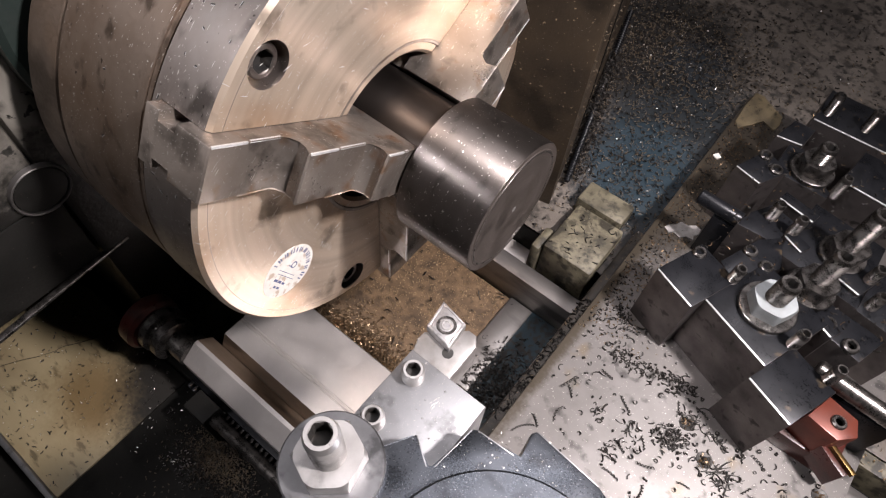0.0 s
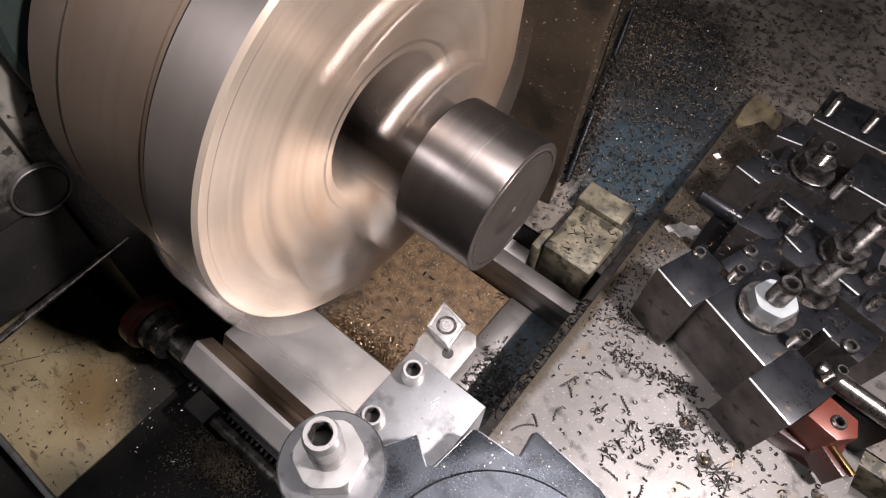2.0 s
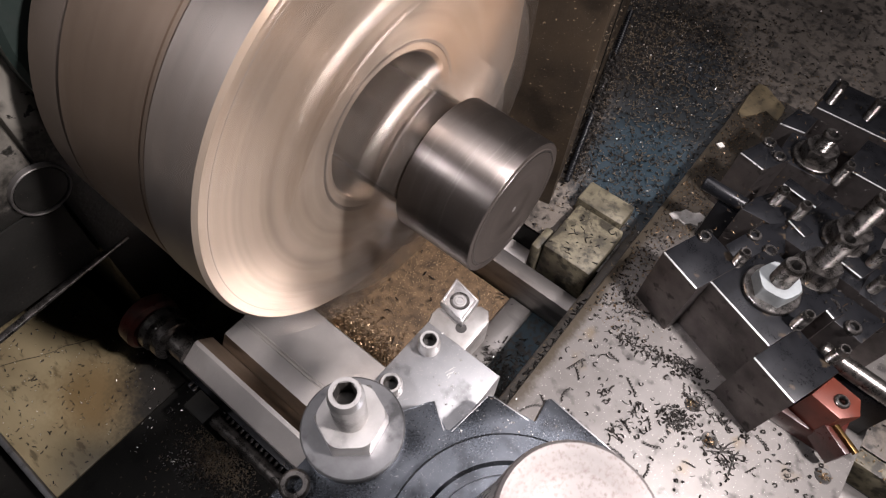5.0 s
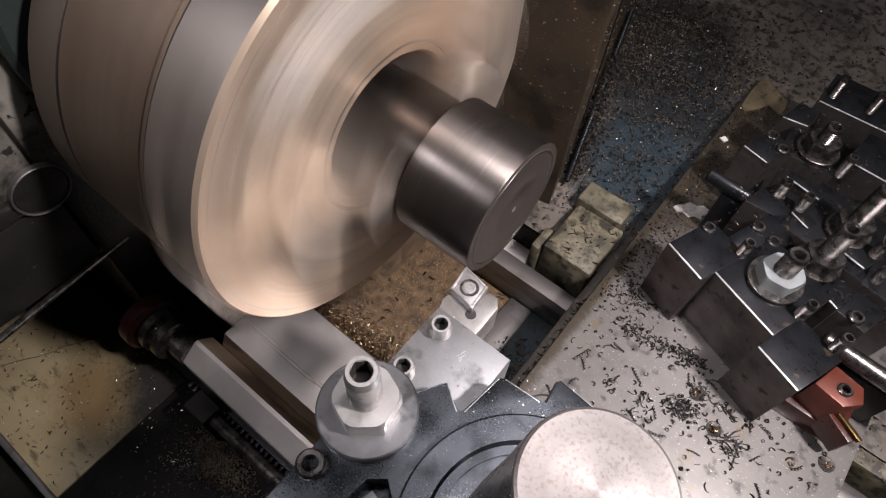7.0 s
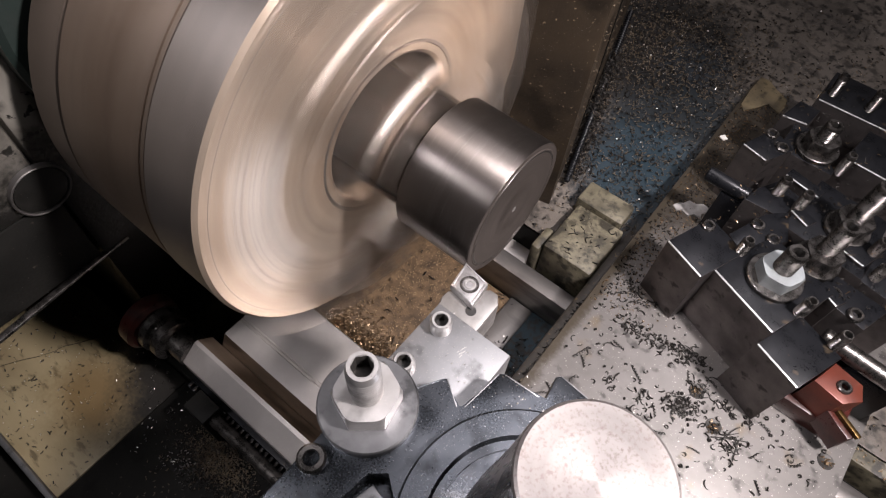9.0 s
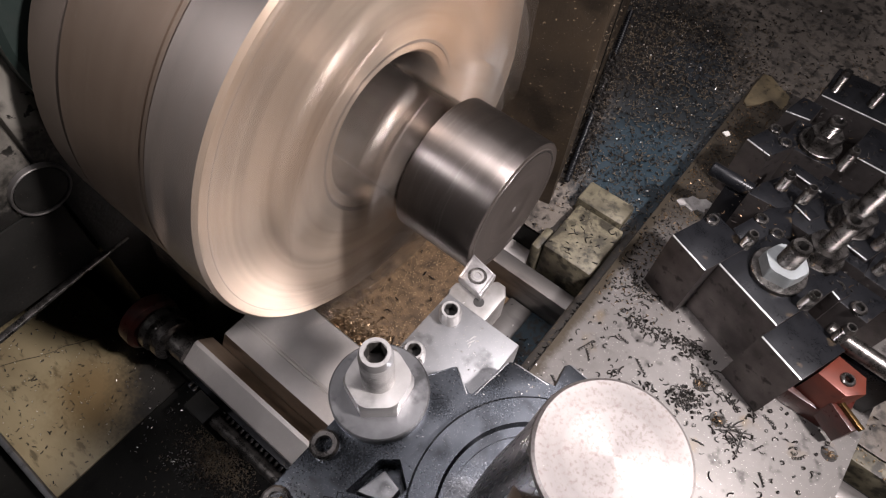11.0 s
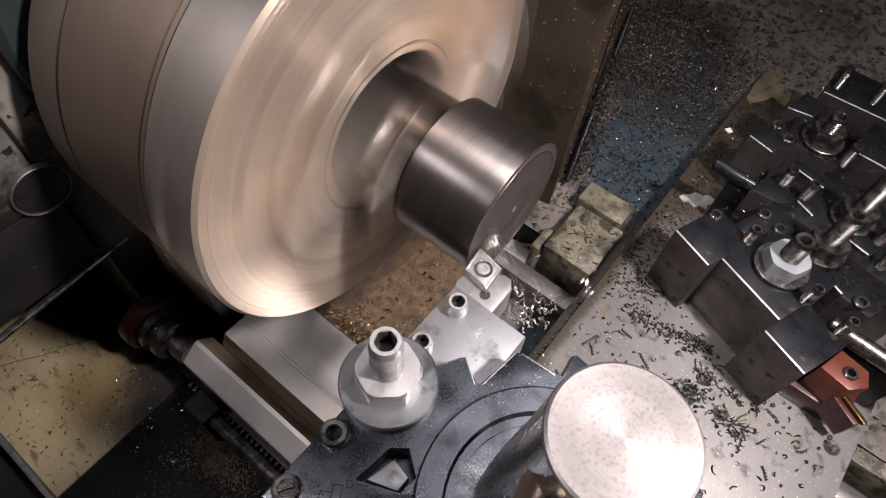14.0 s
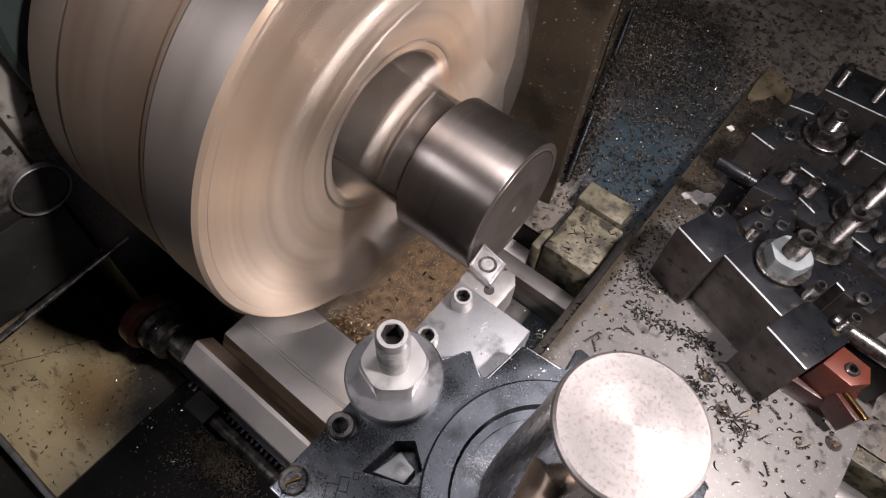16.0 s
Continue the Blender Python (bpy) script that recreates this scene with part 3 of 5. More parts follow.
carve(body, [box(25, 140, -12.8, 12.8, -27.2, 20, 0, spun(JAW_ANGLE + k)) for k in (0, 120, 240)]
      + [turned([(-12, 0), (-12, 10.2), (5, 10.2), (5, 0)], 40, m=spun(JAW_ANGLE - 20.7 + k) @ Matrix.Translation((111, 0, 0)), closed=False) for k in (0, 120, 240)])
for f in body.data.polygons:
    f.material_index = 0 if f.normal.x > 0.6 else 1
rear = part("chuck_rear", turned([(-93, 0), (-93, 124.5), (-92, 125.66), (-36.6, 125.66), (-36.3, 124.9), (-35.7, 124.9), (-35.4, 125.5), (-33.2, 125.5), (-32.9, 124.6), (-32.5, 124.6), (-32.5, 0)], 160, m=ALONG_X, closed=False), BARREL, chuck, "brown-stained rear half of the chuck body", 30)
part("backplate", turned([(-138, 0), (-138, 90), (-117, 92), (-117, 124.0), (-115.5, 125.4), (-95, 125.4), (-94, 124.4), (-93.2, 124.4), (-93.2, 0)], 128, m=ALONG_X, closed=False), BACKPLATE, chuck, "stained cast iron backplate", 30)
for k in (0, 120, 240):
    jaw = part("jaw", jaw_mesh(JAW_ANGLE + k), JAW, chuck, "stepped hardened steel jaw")
    carve(jaw, [box(20, 140, a, b, -19.5, -9.5, 0, spun(JAW_ANGLE + k)) for a, b in ((-20, -8.0), (8.0, 20))])
    edges = bmesh.new()
    for r0, r1, x in ((113.5, 130.8, 8.5), (96, 112.2, 8.1), (76.4, 93.6, 23.1), (57.4, 75, 22.8), (42.4, 54.2, 34.5), (38.5, 41.2, 34.1)):
        box(r0, r1, -12.58, -11.4, x - 0.9, x + 0.09, 0.2, spun(JAW_ANGLE + k), edges)
    part("worn_edge", edges, EDGE, jaw, "bright worn edge")
    part("bolt", socket_screw(7.6, 8.5, spun(JAW_ANGLE - 20.7 + k) @ Matrix.Translation((111, 0, -11.5)), 4.6, 6), RIM, chuck, "black socket head bolt")
badge = part("badge", turned([(0, 0), (0.12, 0), (0.12, 17.5), (0, 17.5)], 48, m=spun(-154.5) @ Matrix.Translation((95, 0, 0.02)), closed=False), WHITE, chuck, "worn round white maker's badge")
BADGE = spun(-154.5) @ Matrix.Translation((95, 0, 0.02))
bm = bmesh.new()
for i in range(22):
    box(-1.5, 1.5, -0.34 - 0.12 * (i % 3), 0.34, 0.13, 0.17, 0, BADGE @ Matrix.Rotation(0.155 * i + 1.45 + 0.03 * math.sin(9 * i), 4, "Z") @ Matrix.Translation((14.3, 0, 0)), bm)
turned([(0.12, 1.5), (0.16, 1.5), (0.16, 2.3), (0.12, 2.3)], 20, bm=bm, m=BADGE @ Matrix.Translation((-4.5, 0.5, 0)))
box(-0.3, 0.3, -3.4, -0.6, 0.13, 0.17, 0, BADGE @ Matrix.Translation((-3, 0, 0)), bm)
for x, y0, y1, wide in ((1.2, -9, 7.5, 0.16), (3.4, -8, 9, 0.16), (7.4, -7, -3.4, 0.8), (7.4, -2.8, 0.6, 0.8), (7.6, 1.4, 4.4, 0.7), (11.0, -3.4, -1.2, 0.7), (11.0, -0.4, 2.2, 0.7)):
    box(-wide, wide, y0, y1, 0.13, 0.17, 0, BADGE @ Matrix.Translation((x, 0, 0)), bm)
part("badge_print", bm, INK, badge)

rnd = random.Random(17)
bm = bmesh.new()
for i in range(90):
    spot = spun(rnd.uniform(-180, 180)) @ Matrix.Translation((rnd.uniform(60, 119), rnd.uniform(-3, 3), 0))
    long, wide = rnd.uniform(0.7, 2.6), rnd.uniform(0.16, 0.3)
    prism([(-long, 0), (-0.2 * long, wide), (long, 0.2 * wide), (0.3 * long, -wide)], -0.05, 0.03, 0, spot @ Matrix.Rotation(rnd.gauss(0.6, 0.7), 4, "Z"), bm)
tagged(part("face_scratches", bm, EDGE, chuck), "bright scratches on the chuck's face", kind="stuff")
bm = bmesh.new()
for i in range(6):
    box(-1.5, 1.5, -0.16, 0.16, -0.05, 0.03, 0, spun(-140.5) @ Matrix.Translation((74 + 0.6 * i, -6 + 2.3 * i, 0)), bm)
part("engraved_marks", bm, EDGE, chuck, "short engraved strokes beside the badge")
# Dents lie flat: dark slivers paint their shade, pale ones their highlights.
dents, dent_shine = bmesh.new(), bmesh.new()
for i in range(190):
    a, x = rnd.uniform(0, 6.283), rnd.choice((rnd.uniform(-31, -3), rnd.uniform(-31, -3), rnd.uniform(-90, -38)))
    r = 126.3 if x > -32 else 125.66
    up = Vector((0, math.cos(a), math.sin(a)))
    m = Matrix.Translation(Vector((x, 0, 0)) + up * r) @ up.to_track_quat("Z", "Y").to_matrix().to_4x4() @ Matrix.Rotation(rnd.uniform(0, 6.28), 4, "Z")
    long, wide = rnd.uniform(0.3, 1.7), rnd.uniform(0.15, 0.5)
    prism([(-long, 0), (-0.5 * long, wide), (0.6 * long, 0.8 * wide), (long, 0), (0.4 * long, -wide), (-0.6 * long, -0.8 * wide)], -0.2, 0.025, 0, m, dents)
    prism([(-0.9 * long, -wide), (0.8 * long, -1.1 * wide), (0.7 * long, -1.1 * wide - 0.14), (-0.7 * long, -wide - 0.16)], -0.2, 0.03, 0, m, dent_shine)
tagged(part("dents", dents, DARK_HOLE, chuck), "flat dark slivers painting the shade of dents in the chuck's rim", kind="stuff")
tagged(part("dent_highlights", dent_shine, EDGE, chuck), "pale slivers painting the highlights of the dents", kind="stuff")

work = thing("workpiece", (35, 0, 0), "dark round steel bar being faced in the chuck", "steel bar")
part("bar", turned([(35.3, 20), (35.3, 37.2), (36.0, 38), (80.3, 38), (81.0, 37.6), (81.0, 20)], 128, m=ALONG_X), BAR, work, "dark scaled bar surface")
part("end_face", turned([(80.9, 0), (81.45, 0), (81.45, 34.2), (81.1, 34.6), (81.1, 37.3), (80.9, 37.4)], 128, m=ALONG_X, closed=False), BAR_END, work, "dull turned end face")
part("centre_mark", turned([(81.4, 0), (81.6, 0), (81.6, 1.3), (81.4, 1.6)], 20, m=ALONG_X, closed=False), BRIGHT, work, "small bright centre mark")
part("turned_ring", turned([(81.2, 32.6), (81.52, 32.8), (81.52, 33.6), (81.2, 33.8)], 96, m=ALONG_X), SCREW, work, "bright turned ring")
part("neck", turned([(-60, 0), (-60, 29.3), (35.6, 29.3), (35.6, 0)], 96, m=ALONG_X, closed=False), NECK, work, "dark turned neck held by the jaws")

# ---- cross slide ----
slide = thing("cross_slide", (222, 100, -133), "oily grey cross slide plate strewn with chips", "cross slide")
CARRIED.append(slide)
part("slide_plate", box(128.5, 317, -420, 336, -152, -133, 0.8), PLATE, slide, "flat mottled grey plate")
part("slide_base", box(139, 306, -420, 330, -178, -152.5, 1), DARKTRAY, slide, "dark oily dovetail base")

part("slide_skirt", box(119, 128, -60, 330, -176, -160, 2), GUARD, slide, "grimy rubber wiper strip")
for x, y in ((221, 27.5), (240, 13.4), (304.4, 38.6), (218, 150), (300, -40)):
    part("plate_screw", turned([(0.02, 0), (0.02, 5.2), (0.3, 5.0), (0.3, 4.2), (0.1, 3.8), (0.1, 0)], 32, m=at(x, y, -133), closed=False), [DARK_HOLE], slide, "chip-filled screw head")

# ---- front tool post ----
post = thing("tool_post", (177, -152.5, -133), "blue-grey steel quick-change tool post with a bright knob", "tool post")
OUTLINE = [(101, -207), (101.5, -160), (121.6, -126), (122.6, -124.6), (132.4, -131), (134.2, -130), (136.6, -110.5), (138, -109.6), (153.6, -108.6), (156.4, -107.9), (153.6, -98.2), (155, -96.4), (182, -98.5), (216, -111), (232, -207)]
core = part("post_body", prism(OUTLINE, -62, 32, 0.7), BLUED, post, "blue-grey steel body with pointed locking teeth")
carve(core, [prism([(121.3, -183.6), (123.3, -168.4), (128.6, -164.0), (137.0, -170), (136.1, -177.3)], 20, 40, 0)])
part("wedge", prism([(123.5, -181), (126.5, -169.5), (134.5, -171), (134.5, -177)], 12, 29, 0.8), HOLDER, post, "grey steel locking wedge")
part("post_base", box(112, 240, -207, -112, -133, -62.5, 1), BLUED, post)
part("lever", turned([(-6, 0), (-6, 4.6), (2, 4.3), (56, 3.9), (58, 0)], 32, m=Matrix.Translation((168.6, -164.5, 106)) @ Vector((0.12, -1, 0.42)).to_track_quat("Z", "Y").to_matrix().to_4x4(), closed=False), BACKPLATE, post, "round brown-stained steel lever stub")
for (xa, ya), (xb, yb) in (((102, -159), (121.4, -126.4)), ((122.8, -124.8), (132.2, -130.9)), ((134.3, -129.4), (136.5, -111)), ((138.4, -109.6), (153.2, -108.6)), ((155.4, -96.5), (181.5, -98.5))):
    long = math.hypot(xb - xa, yb - ya)
    part("worn_edge", box(0, long, -0.3, 0.1, -0.6, 0.06, 0.05, at(xa, ya, 32, math.degrees(math.atan2(yb - ya, xb - xa)))), BLUED if xa < 110 else HOLDER, post, "rubbed edge of a locking tooth")
part("collar", turned([(32, 30), (32, 43.5), (35.2, 43.5), (36, 42.7), (36, 34), (33.5, 33), (33.5, 30)], 96, m=at(177, -152.5, 0)), BLUED, post, "round collar round the knob")
part("knob", turned([(32, 0), (32, 23.5), (40, 23.2), (62, 21.8), (100, 18.4), (121.5, 17.2), (123.3, 17.0), (123.3, 0)], 96, m=at(177, -152.5, 0), closed=False), KNOB_SIDE, post, "polished steel clamping knob")
part("knob_top", turned([(123.4, 0), (123.4, 17.0), (124.5, 16.7), (125, 16.0), (125, 0)], 96, m=at(177, -152.5, 0), closed=False), KNOB, post, "bright turned knob top")
part("stud", socket_screw(5.9, 36, at(107, -150.5, 32), 3.4, 8, thread=0.6, pitch=1.6), BRIGHT, post, "bright threaded stud with a hexagon socket")
part("washer", washer(18.2, 6, 4.0, at(107.6, -151.2, 32.1)), DULL_WASHER, post, "thick grey steel washer")
part("nut", hex_nut(21.5, 9.5, 5.9, at(107, -150.5, 36.2)), BRIGHT, post, "bright steel hexagon nut")
part("cap_screw", socket_screw(5.2, 4, at(105.6, -177.2, 31), 2.6, 3.5), SCREW, post, "black socket head screw")
brass = part("slotted_screw", turned([(0, 0), (0, 5.0), (1.2, 5.0), (1.8, 4.2), (1.8, 2.9), (0.8, 2.8), (0.8, 0)], 40, m=at(105.8, -200.3, 31.2), closed=False), SCREW, post, "slotted adjusting screw")
part("slot_blade", box(-2.4, 2.4, -0.45, 0.45, 0, 1.5, 0.1, at(105.8, -200.3, 31.8, 60)), GOLD, brass, "brass slot blade")
bm = bmesh.new()
for i, (w, h) in enumerate(((4, 6), (3.4, 5), (2.2, 2.6))):
    m = at(118 + 1.5 * i, -195 + 4.6 * i, 0, 30)
    for a, b, c, d in ((-w, -w + 0.7, -h, h), (w - 0.7, w, -h, h * 0.6), (-w, w, h - 0.7, h), (-w, w, -h, -h + 0.7)):
        box(a / 2, b / 2, c / 2, d / 2, 31.98, 32.03, 0, m, bm)
part("engraving", bm, BLACK, post, "worn engraved marks")
CARRIED.append(post)

holder = thing("tool_holder", (115, -114, -10), "grey steel tool holder clamping a facing tool", "tool holder")
part("holder_block", prism([(97, -97), (97, -150), (134, -150), (134, -97)], -48, 20, 0.9), HOLDER, holder, "grey ground steel block")
for y in (-105.5, -128.5):
    part("clamp_screw", socket_screw(4.6, 7.5, at(104.6, y, 19.5), 2.6, 5, thread=0.3, pitch=1.0), BRIGHT, holder, "bright socket set screw")
bm = bmesh.new()
for dx, dy, long, wide, turn in ((-0.6, 1.2, 1.5, 0.25, 82), (0.2, -0.3, 2.1, 0.35, 70), (0.7, -1.8, 1.2, 0.3, 95), (-0.2, 2.4, 0.8, 0.2, 60), (1.5, 0.9, 0.6, 0.2, 110), (-1.3, -0.9, 0.7, 0.18, 75)):
    prism([(-long, 0), (-0.3 * long, wide), (long, 0.3 * wide), (0.4 * long, -wide)], 20.0, 20.04, 0, at(118 + dx, -108.5 + dy, 0, turn), bm)
part("scratch", bm, BRIGHT, holder, "pale rubbed scratches")
CARRIED.append(holder)

tool = thing("facing_tool", (100, -80, -12), "steel facing tool with a bright diamond insert", "lathe tool")
part("shank", prism([(88.6, -84), (89, -79), (104, -65.5), (108.2, -65.5), (111.6, -70), (111.8, -96.9), (92, -96.9), (92, -90)], -24, -4.4, 0.8), TOOLSTEEL, tool, "satin grey tool shank")
insert = part("insert", prism([(87.3, -63.6), (102.3, -66.2), (103.6, -80.0), (89.3, -78.0)], -4.3, 0.3, 0.5), CARBIDE, tool, "bright diamond cutting insert")
bm = bmesh.new()
CORNERS = [(87.9, -64.3), (101.7, -66.7), (102.9, -79.4), (89.8, -77.5)]
for (xa, ya), (xb, yb) in zip(CORNERS, CORNERS[1:] + CORNERS[:1]):
    long = math.hypot(xb - xa, yb - ya)
    box(0.6, long - 0.6, -0.65, 0.25, 0.2, 0.75, 0.2, at(xa, ya, 0, math.degrees(math.atan2(yb - ya, xb - xa))), bm)
part("chip_breaker", bm, CARBIDE, insert, "raised bright chip breaker rim")
part("insert_rim", turned([(0.3, 3.2), (0.3, 4.6), (0.75, 4.2), (0.75, 3.4)], 32, m=at(95.9, -72.2, 0)), SCREW, insert)
part("insert_screw", socket_screw(3.0, 0.9, at(95.9, -72.2, -0.1), 1.5, 0.8, turn=0.5), BRIGHT, insert, "small insert screw")
part("relief_hole", turned([(-4.38, 0), (-4.3, 0), (-4.3, 2.6), (-4.38, 2.6)], 24, m=at(103.6, -80.6, 0), closed=False), DARK_HOLE, tool, "dark relief hole at the insert's corner")
CARRIED.append(tool)


# ---- rear tool posts ----
def set_screw(parent, x, y, z, h=16, r=3.8, mat=None):
    return part("set_screw", socket_screw(r, h, at(x, y, z), 2.1, 4, thread=0.75, pitch=1.45, n=28), mat or SCREW, parent, "threaded black set screw")


def clamp_nut(parent, x, y, z, stud=28.0, wr=16.5, af=22.0, r=6.4, nut=None):
    part("washer", washer(wr, r, 3.2, at(x, y, z + 0.1)), SCREW, parent, "dark steel washer")
    part("nut", hex_nut(af, 10.0, r, at(x, y, z + 3.3), turn=0.6), nut or SCREW, parent, "steel hexagon nut")
    part("stud", socket_screw(r - 0.1, stud, at(x, y, z), 3.2, 6, thread=0.95, pitch=1.55), SCREW, parent, "threaded dark steel stud")


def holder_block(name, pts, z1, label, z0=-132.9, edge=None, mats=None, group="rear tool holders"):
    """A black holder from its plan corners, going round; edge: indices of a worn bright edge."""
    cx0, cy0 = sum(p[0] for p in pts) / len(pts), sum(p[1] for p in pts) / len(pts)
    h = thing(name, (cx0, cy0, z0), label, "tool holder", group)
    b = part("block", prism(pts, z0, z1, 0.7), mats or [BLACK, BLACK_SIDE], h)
    # Upright faces take the grey with the reflections painted in.
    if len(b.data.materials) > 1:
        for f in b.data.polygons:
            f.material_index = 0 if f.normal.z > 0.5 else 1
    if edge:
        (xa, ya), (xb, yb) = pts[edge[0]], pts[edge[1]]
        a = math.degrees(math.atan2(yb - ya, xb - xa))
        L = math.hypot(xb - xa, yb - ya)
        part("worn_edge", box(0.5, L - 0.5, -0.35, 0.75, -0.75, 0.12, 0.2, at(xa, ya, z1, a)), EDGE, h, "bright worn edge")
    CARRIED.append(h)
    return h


def local(ox, oy, turn, pts):
    m = at(ox, oy, 0, turn)
    return [tuple((m @ Vector((a, b, 0)))[:2]) for a, b in pts]


P1 = (152.5, 74.0, -20.8)
h = holder_block("rear_tool_holder", local(*P1, [(0, 0), (31, 0), (31, 38), (0, 38)]), -75, "black oxide tool holder with a bright worn edge", edge=(0, 1))
part("socket_screw", socket_screw(4.4, 3.5, at(167.5, 101.5, -76), 2.4, 3), SCREW, h, "socket screw in the top")
set_screw(h, 192.5, 98, -84, 22)
h = holder_block("rear_post", local(*P1, [(30.6, 12.2), (80.4, 12.2), (80.4, 66), (30.6, 66)]), -76, "black square tool post clamped by a nut", edge=(0, 1), group="rear tool posts")
clamp_nut(h, 217, 92.5, -75.8, 31, 17.5, 24, 6.6, NUT)
h = holder_block("rear_tool_holder", local(*P1, [(80.6, -1.5), (112, -1.5), (112, 36), (80.6, 36)]), -75.5, "black oxide tool holder holding a red parting tool", edge=(0, 1))
set_screw(h, 239, 80, -80, 20)
set_screw(h, 263, 72, -80, 20)
h = holder_block("rear_tool_holder", [(181, 108), (190, 101), (214, 128), (205, 152), (193, 140)], -78, "black notched tool holder with two socket screws")
part("socket_screw", socket_screw(4.6, 3.5, at(192.5, 127, -79), 2.5, 3), SCREW, h, "socket screw in the top")
part("socket_screw", socket_screw(4.6, 3.5, at(205.5, 122, -79), 2.5, 3), SCREW, h, "socket screw in the top")
h = holder_block("rear_tool_holder", [(176.5, 144.5), (203.6, 146), (206, 172), (189, 176), (180, 160)], -80, "black tool holder with two raised set screws")
set_screw(h, 192, 164, -82, 18)
set_screw(h, 208, 160, -82, 20)
h = holder_block("rear_post", [(206, 140), (262, 132), (262, 190), (212, 196)], -79, "black tool post clamped by long studs", group="rear tool posts")
clamp_nut(h, 233.5, 125.5, -78.8, 40, 15, 22, 6.2)
clamp_nut(h, 240, 164, -78.8, 46, 15, 22, 6.2)
h = holder_block("rear_tool_holder", [(154.5, 188.5), (174.5, 184.0), (186, 208), (166, 218)], -77, "small black tool holder with two socket screws", edge=(0, 1))
part("socket_screw", socket_screw(4.8, 3.5, at(167, 211, -78), 2.6, 3), SCREW, h, "socket screw in the top")
part("socket_screw", socket_screw(4.6, 3.5, at(178, 203, -78), 2.6, 3), SCREW, h, "socket screw in the top")
h = holder_block("rear_tool_holder", [(176, 206), (216, 206), (216, 212), (186, 240), (176, 238)], -80, "black clamp bar with a bright edge")
set_screw(h, 219, 216, -84, 20)
clamp_nut(h, 198, 222, -79.8, 26, 15.5, 21, 6.2)
h = holder_block("rear_tool_holder", [(217.7, 223.3), (270, 221), (270, 262), (222, 262)], -75, "black tool holder with a bright worn edge", edge=(0, 1))
h = holder_block("rear_tool_holder", [(165, 237), (184, 240.5), (186, 262), (170, 262)], -78, "small black tool holder with a bright edge", edge=(0, 1))
h = holder_block("rear_tool_holder", [(179.8, 269), (270, 272), (270, 312), (180, 310)], -75, "large black tool holder with a worn edge", edge=(0, 1))
set_screw(h, 186, 282, -76, 20)
set_screw(h, 214, 284, -76, 20)
h = holder_block("rear_tool_holder", [(262, 132), (300, 126), (300, 170), (264, 176)], -80, "black tool holder with socket screws")
set_screw(h, 268, 140, -82, 16)
h = holder_block("rear_tool_holder", [(238, 108), (276, 100), (284, 124), (248, 128)], -82, "low black tool holder with socket screws")
part("socket_screw", socket_screw(5, 4, at(252, 112, -83), 2.6, 3), SCREW, h, "socket screw in the top")
part("socket_screw", socket_screw(5, 4, at(268, 106, -83), 2.6, 3), SCREW, h, "socket screw in the top")

clutter = holder_block("rear_tool_holder", [(244, 143.5), (259, 140), (266, 160), (250, 164)], -76, "black clamp piece between two studs", edge=(0, 1))
set_screw(clutter, 260, 155, -77, 15)
for xa, ya, xb, yb in ((205, 154, 219, 148), (241, 108, 256, 101), (190, 182, 216, 177)):
    a = math.degrees(math.atan2(yb - ya, xb - xa))
    holder_block("clamp_strip", local(xa, ya, a, [(0, 0), (math.hypot(xb - xa, yb - ya), 0), (math.hypot(xb - xa, yb - ya), 9), (0, 9)]), -77.5, "narrow black clamp strip with a worn edge", edge=(0, 1), group="clamp strips")

boring = thing("boring_bar", (160, 146, -90), "short round black boring bar", "boring bar")
part("bar", turned([(-1, 0), (-1, 4.6), (0, 5.4), (30, 5.4), (31, 4.8), (31, 0)], 36, m=at(147, 155, -86, -1) @ Matrix.Rotation(math.pi / 2, 4, "Y"), closed=False), BLACK, boring)
part("rest", box(14, 34, -5, 5, -132.9, -91.2, 0.8, at(147, 155, 0, -1)), BLACK, boring, "black bar holder")
CARRIED.append(boring)

rod = thing("drill_shank", (285, 100, -86), "polished round dark tool shank", "tool shank")
part("bar", turned([(-12, 0), (-12, 5.2), (-11, 6), (70, 6), (70, 0)], 36, m=at(271, 84, -88, -4) @ Matrix.Rotation(math.pi / 2, 4, "Y"), closed=False), SCREW, rod)
part("rest", box(262, 312, 78, 92, -132.9, -94.4, 0.8), BLACK, rod, "black bar holder")
CARRIED.append(rod)

parting = thing("parting_tool", (280, 60, -100), "red parting tool with a gold tipped blade", "lathe tool")
part("head", prism([(266.5, 54.4), (272.8, 74.0), (290.8, 70.4), (294, 60), (285, 51)], -116, -90, 0.8), RED, parting, "red painted tool head")
part("screw", socket_screw(4.4, 2.5, at(282, 61.5, -90.5), 2.3, 2), SCREW, parting, "black clamp screw")
part("blade", prism([(283.6, 50.6), (288.6, 53.6), (302.6, 45.6), (299.4, 41.2)], -124, -103.2, 0.4), DARKRED, parting, "dark red parting blade")
part("blade_tip", prism([(287.4, 52.2), (289.0, 54.4), (304.4, 45.9), (302.8, 43.6)], -103.1, -100, 0.3), GOLD, parting, "gold coated cutting strip")
part("foot", box(262, 300, 50, 76, -132.9, -116.2, 0.8), DARKRED, parting)
CARRIED.append(parting)

# ---- rods and fittings on the bed ----
feed = thing("bed_prism", (0, -137, -192), "ground steel prism way with a shaft coupling", "bed way")
bm = prism([(-118, -192), (-128, -180), (-131, -180), (-145.2, -190), (-145.2, -206), (-118, -206)][::-1], -84, 560, 1.2, Matrix(((0, 0, 1, 0), (1, 0, 0, 0), (0, 1, 0, 0), (0, 0, 0, 1))))
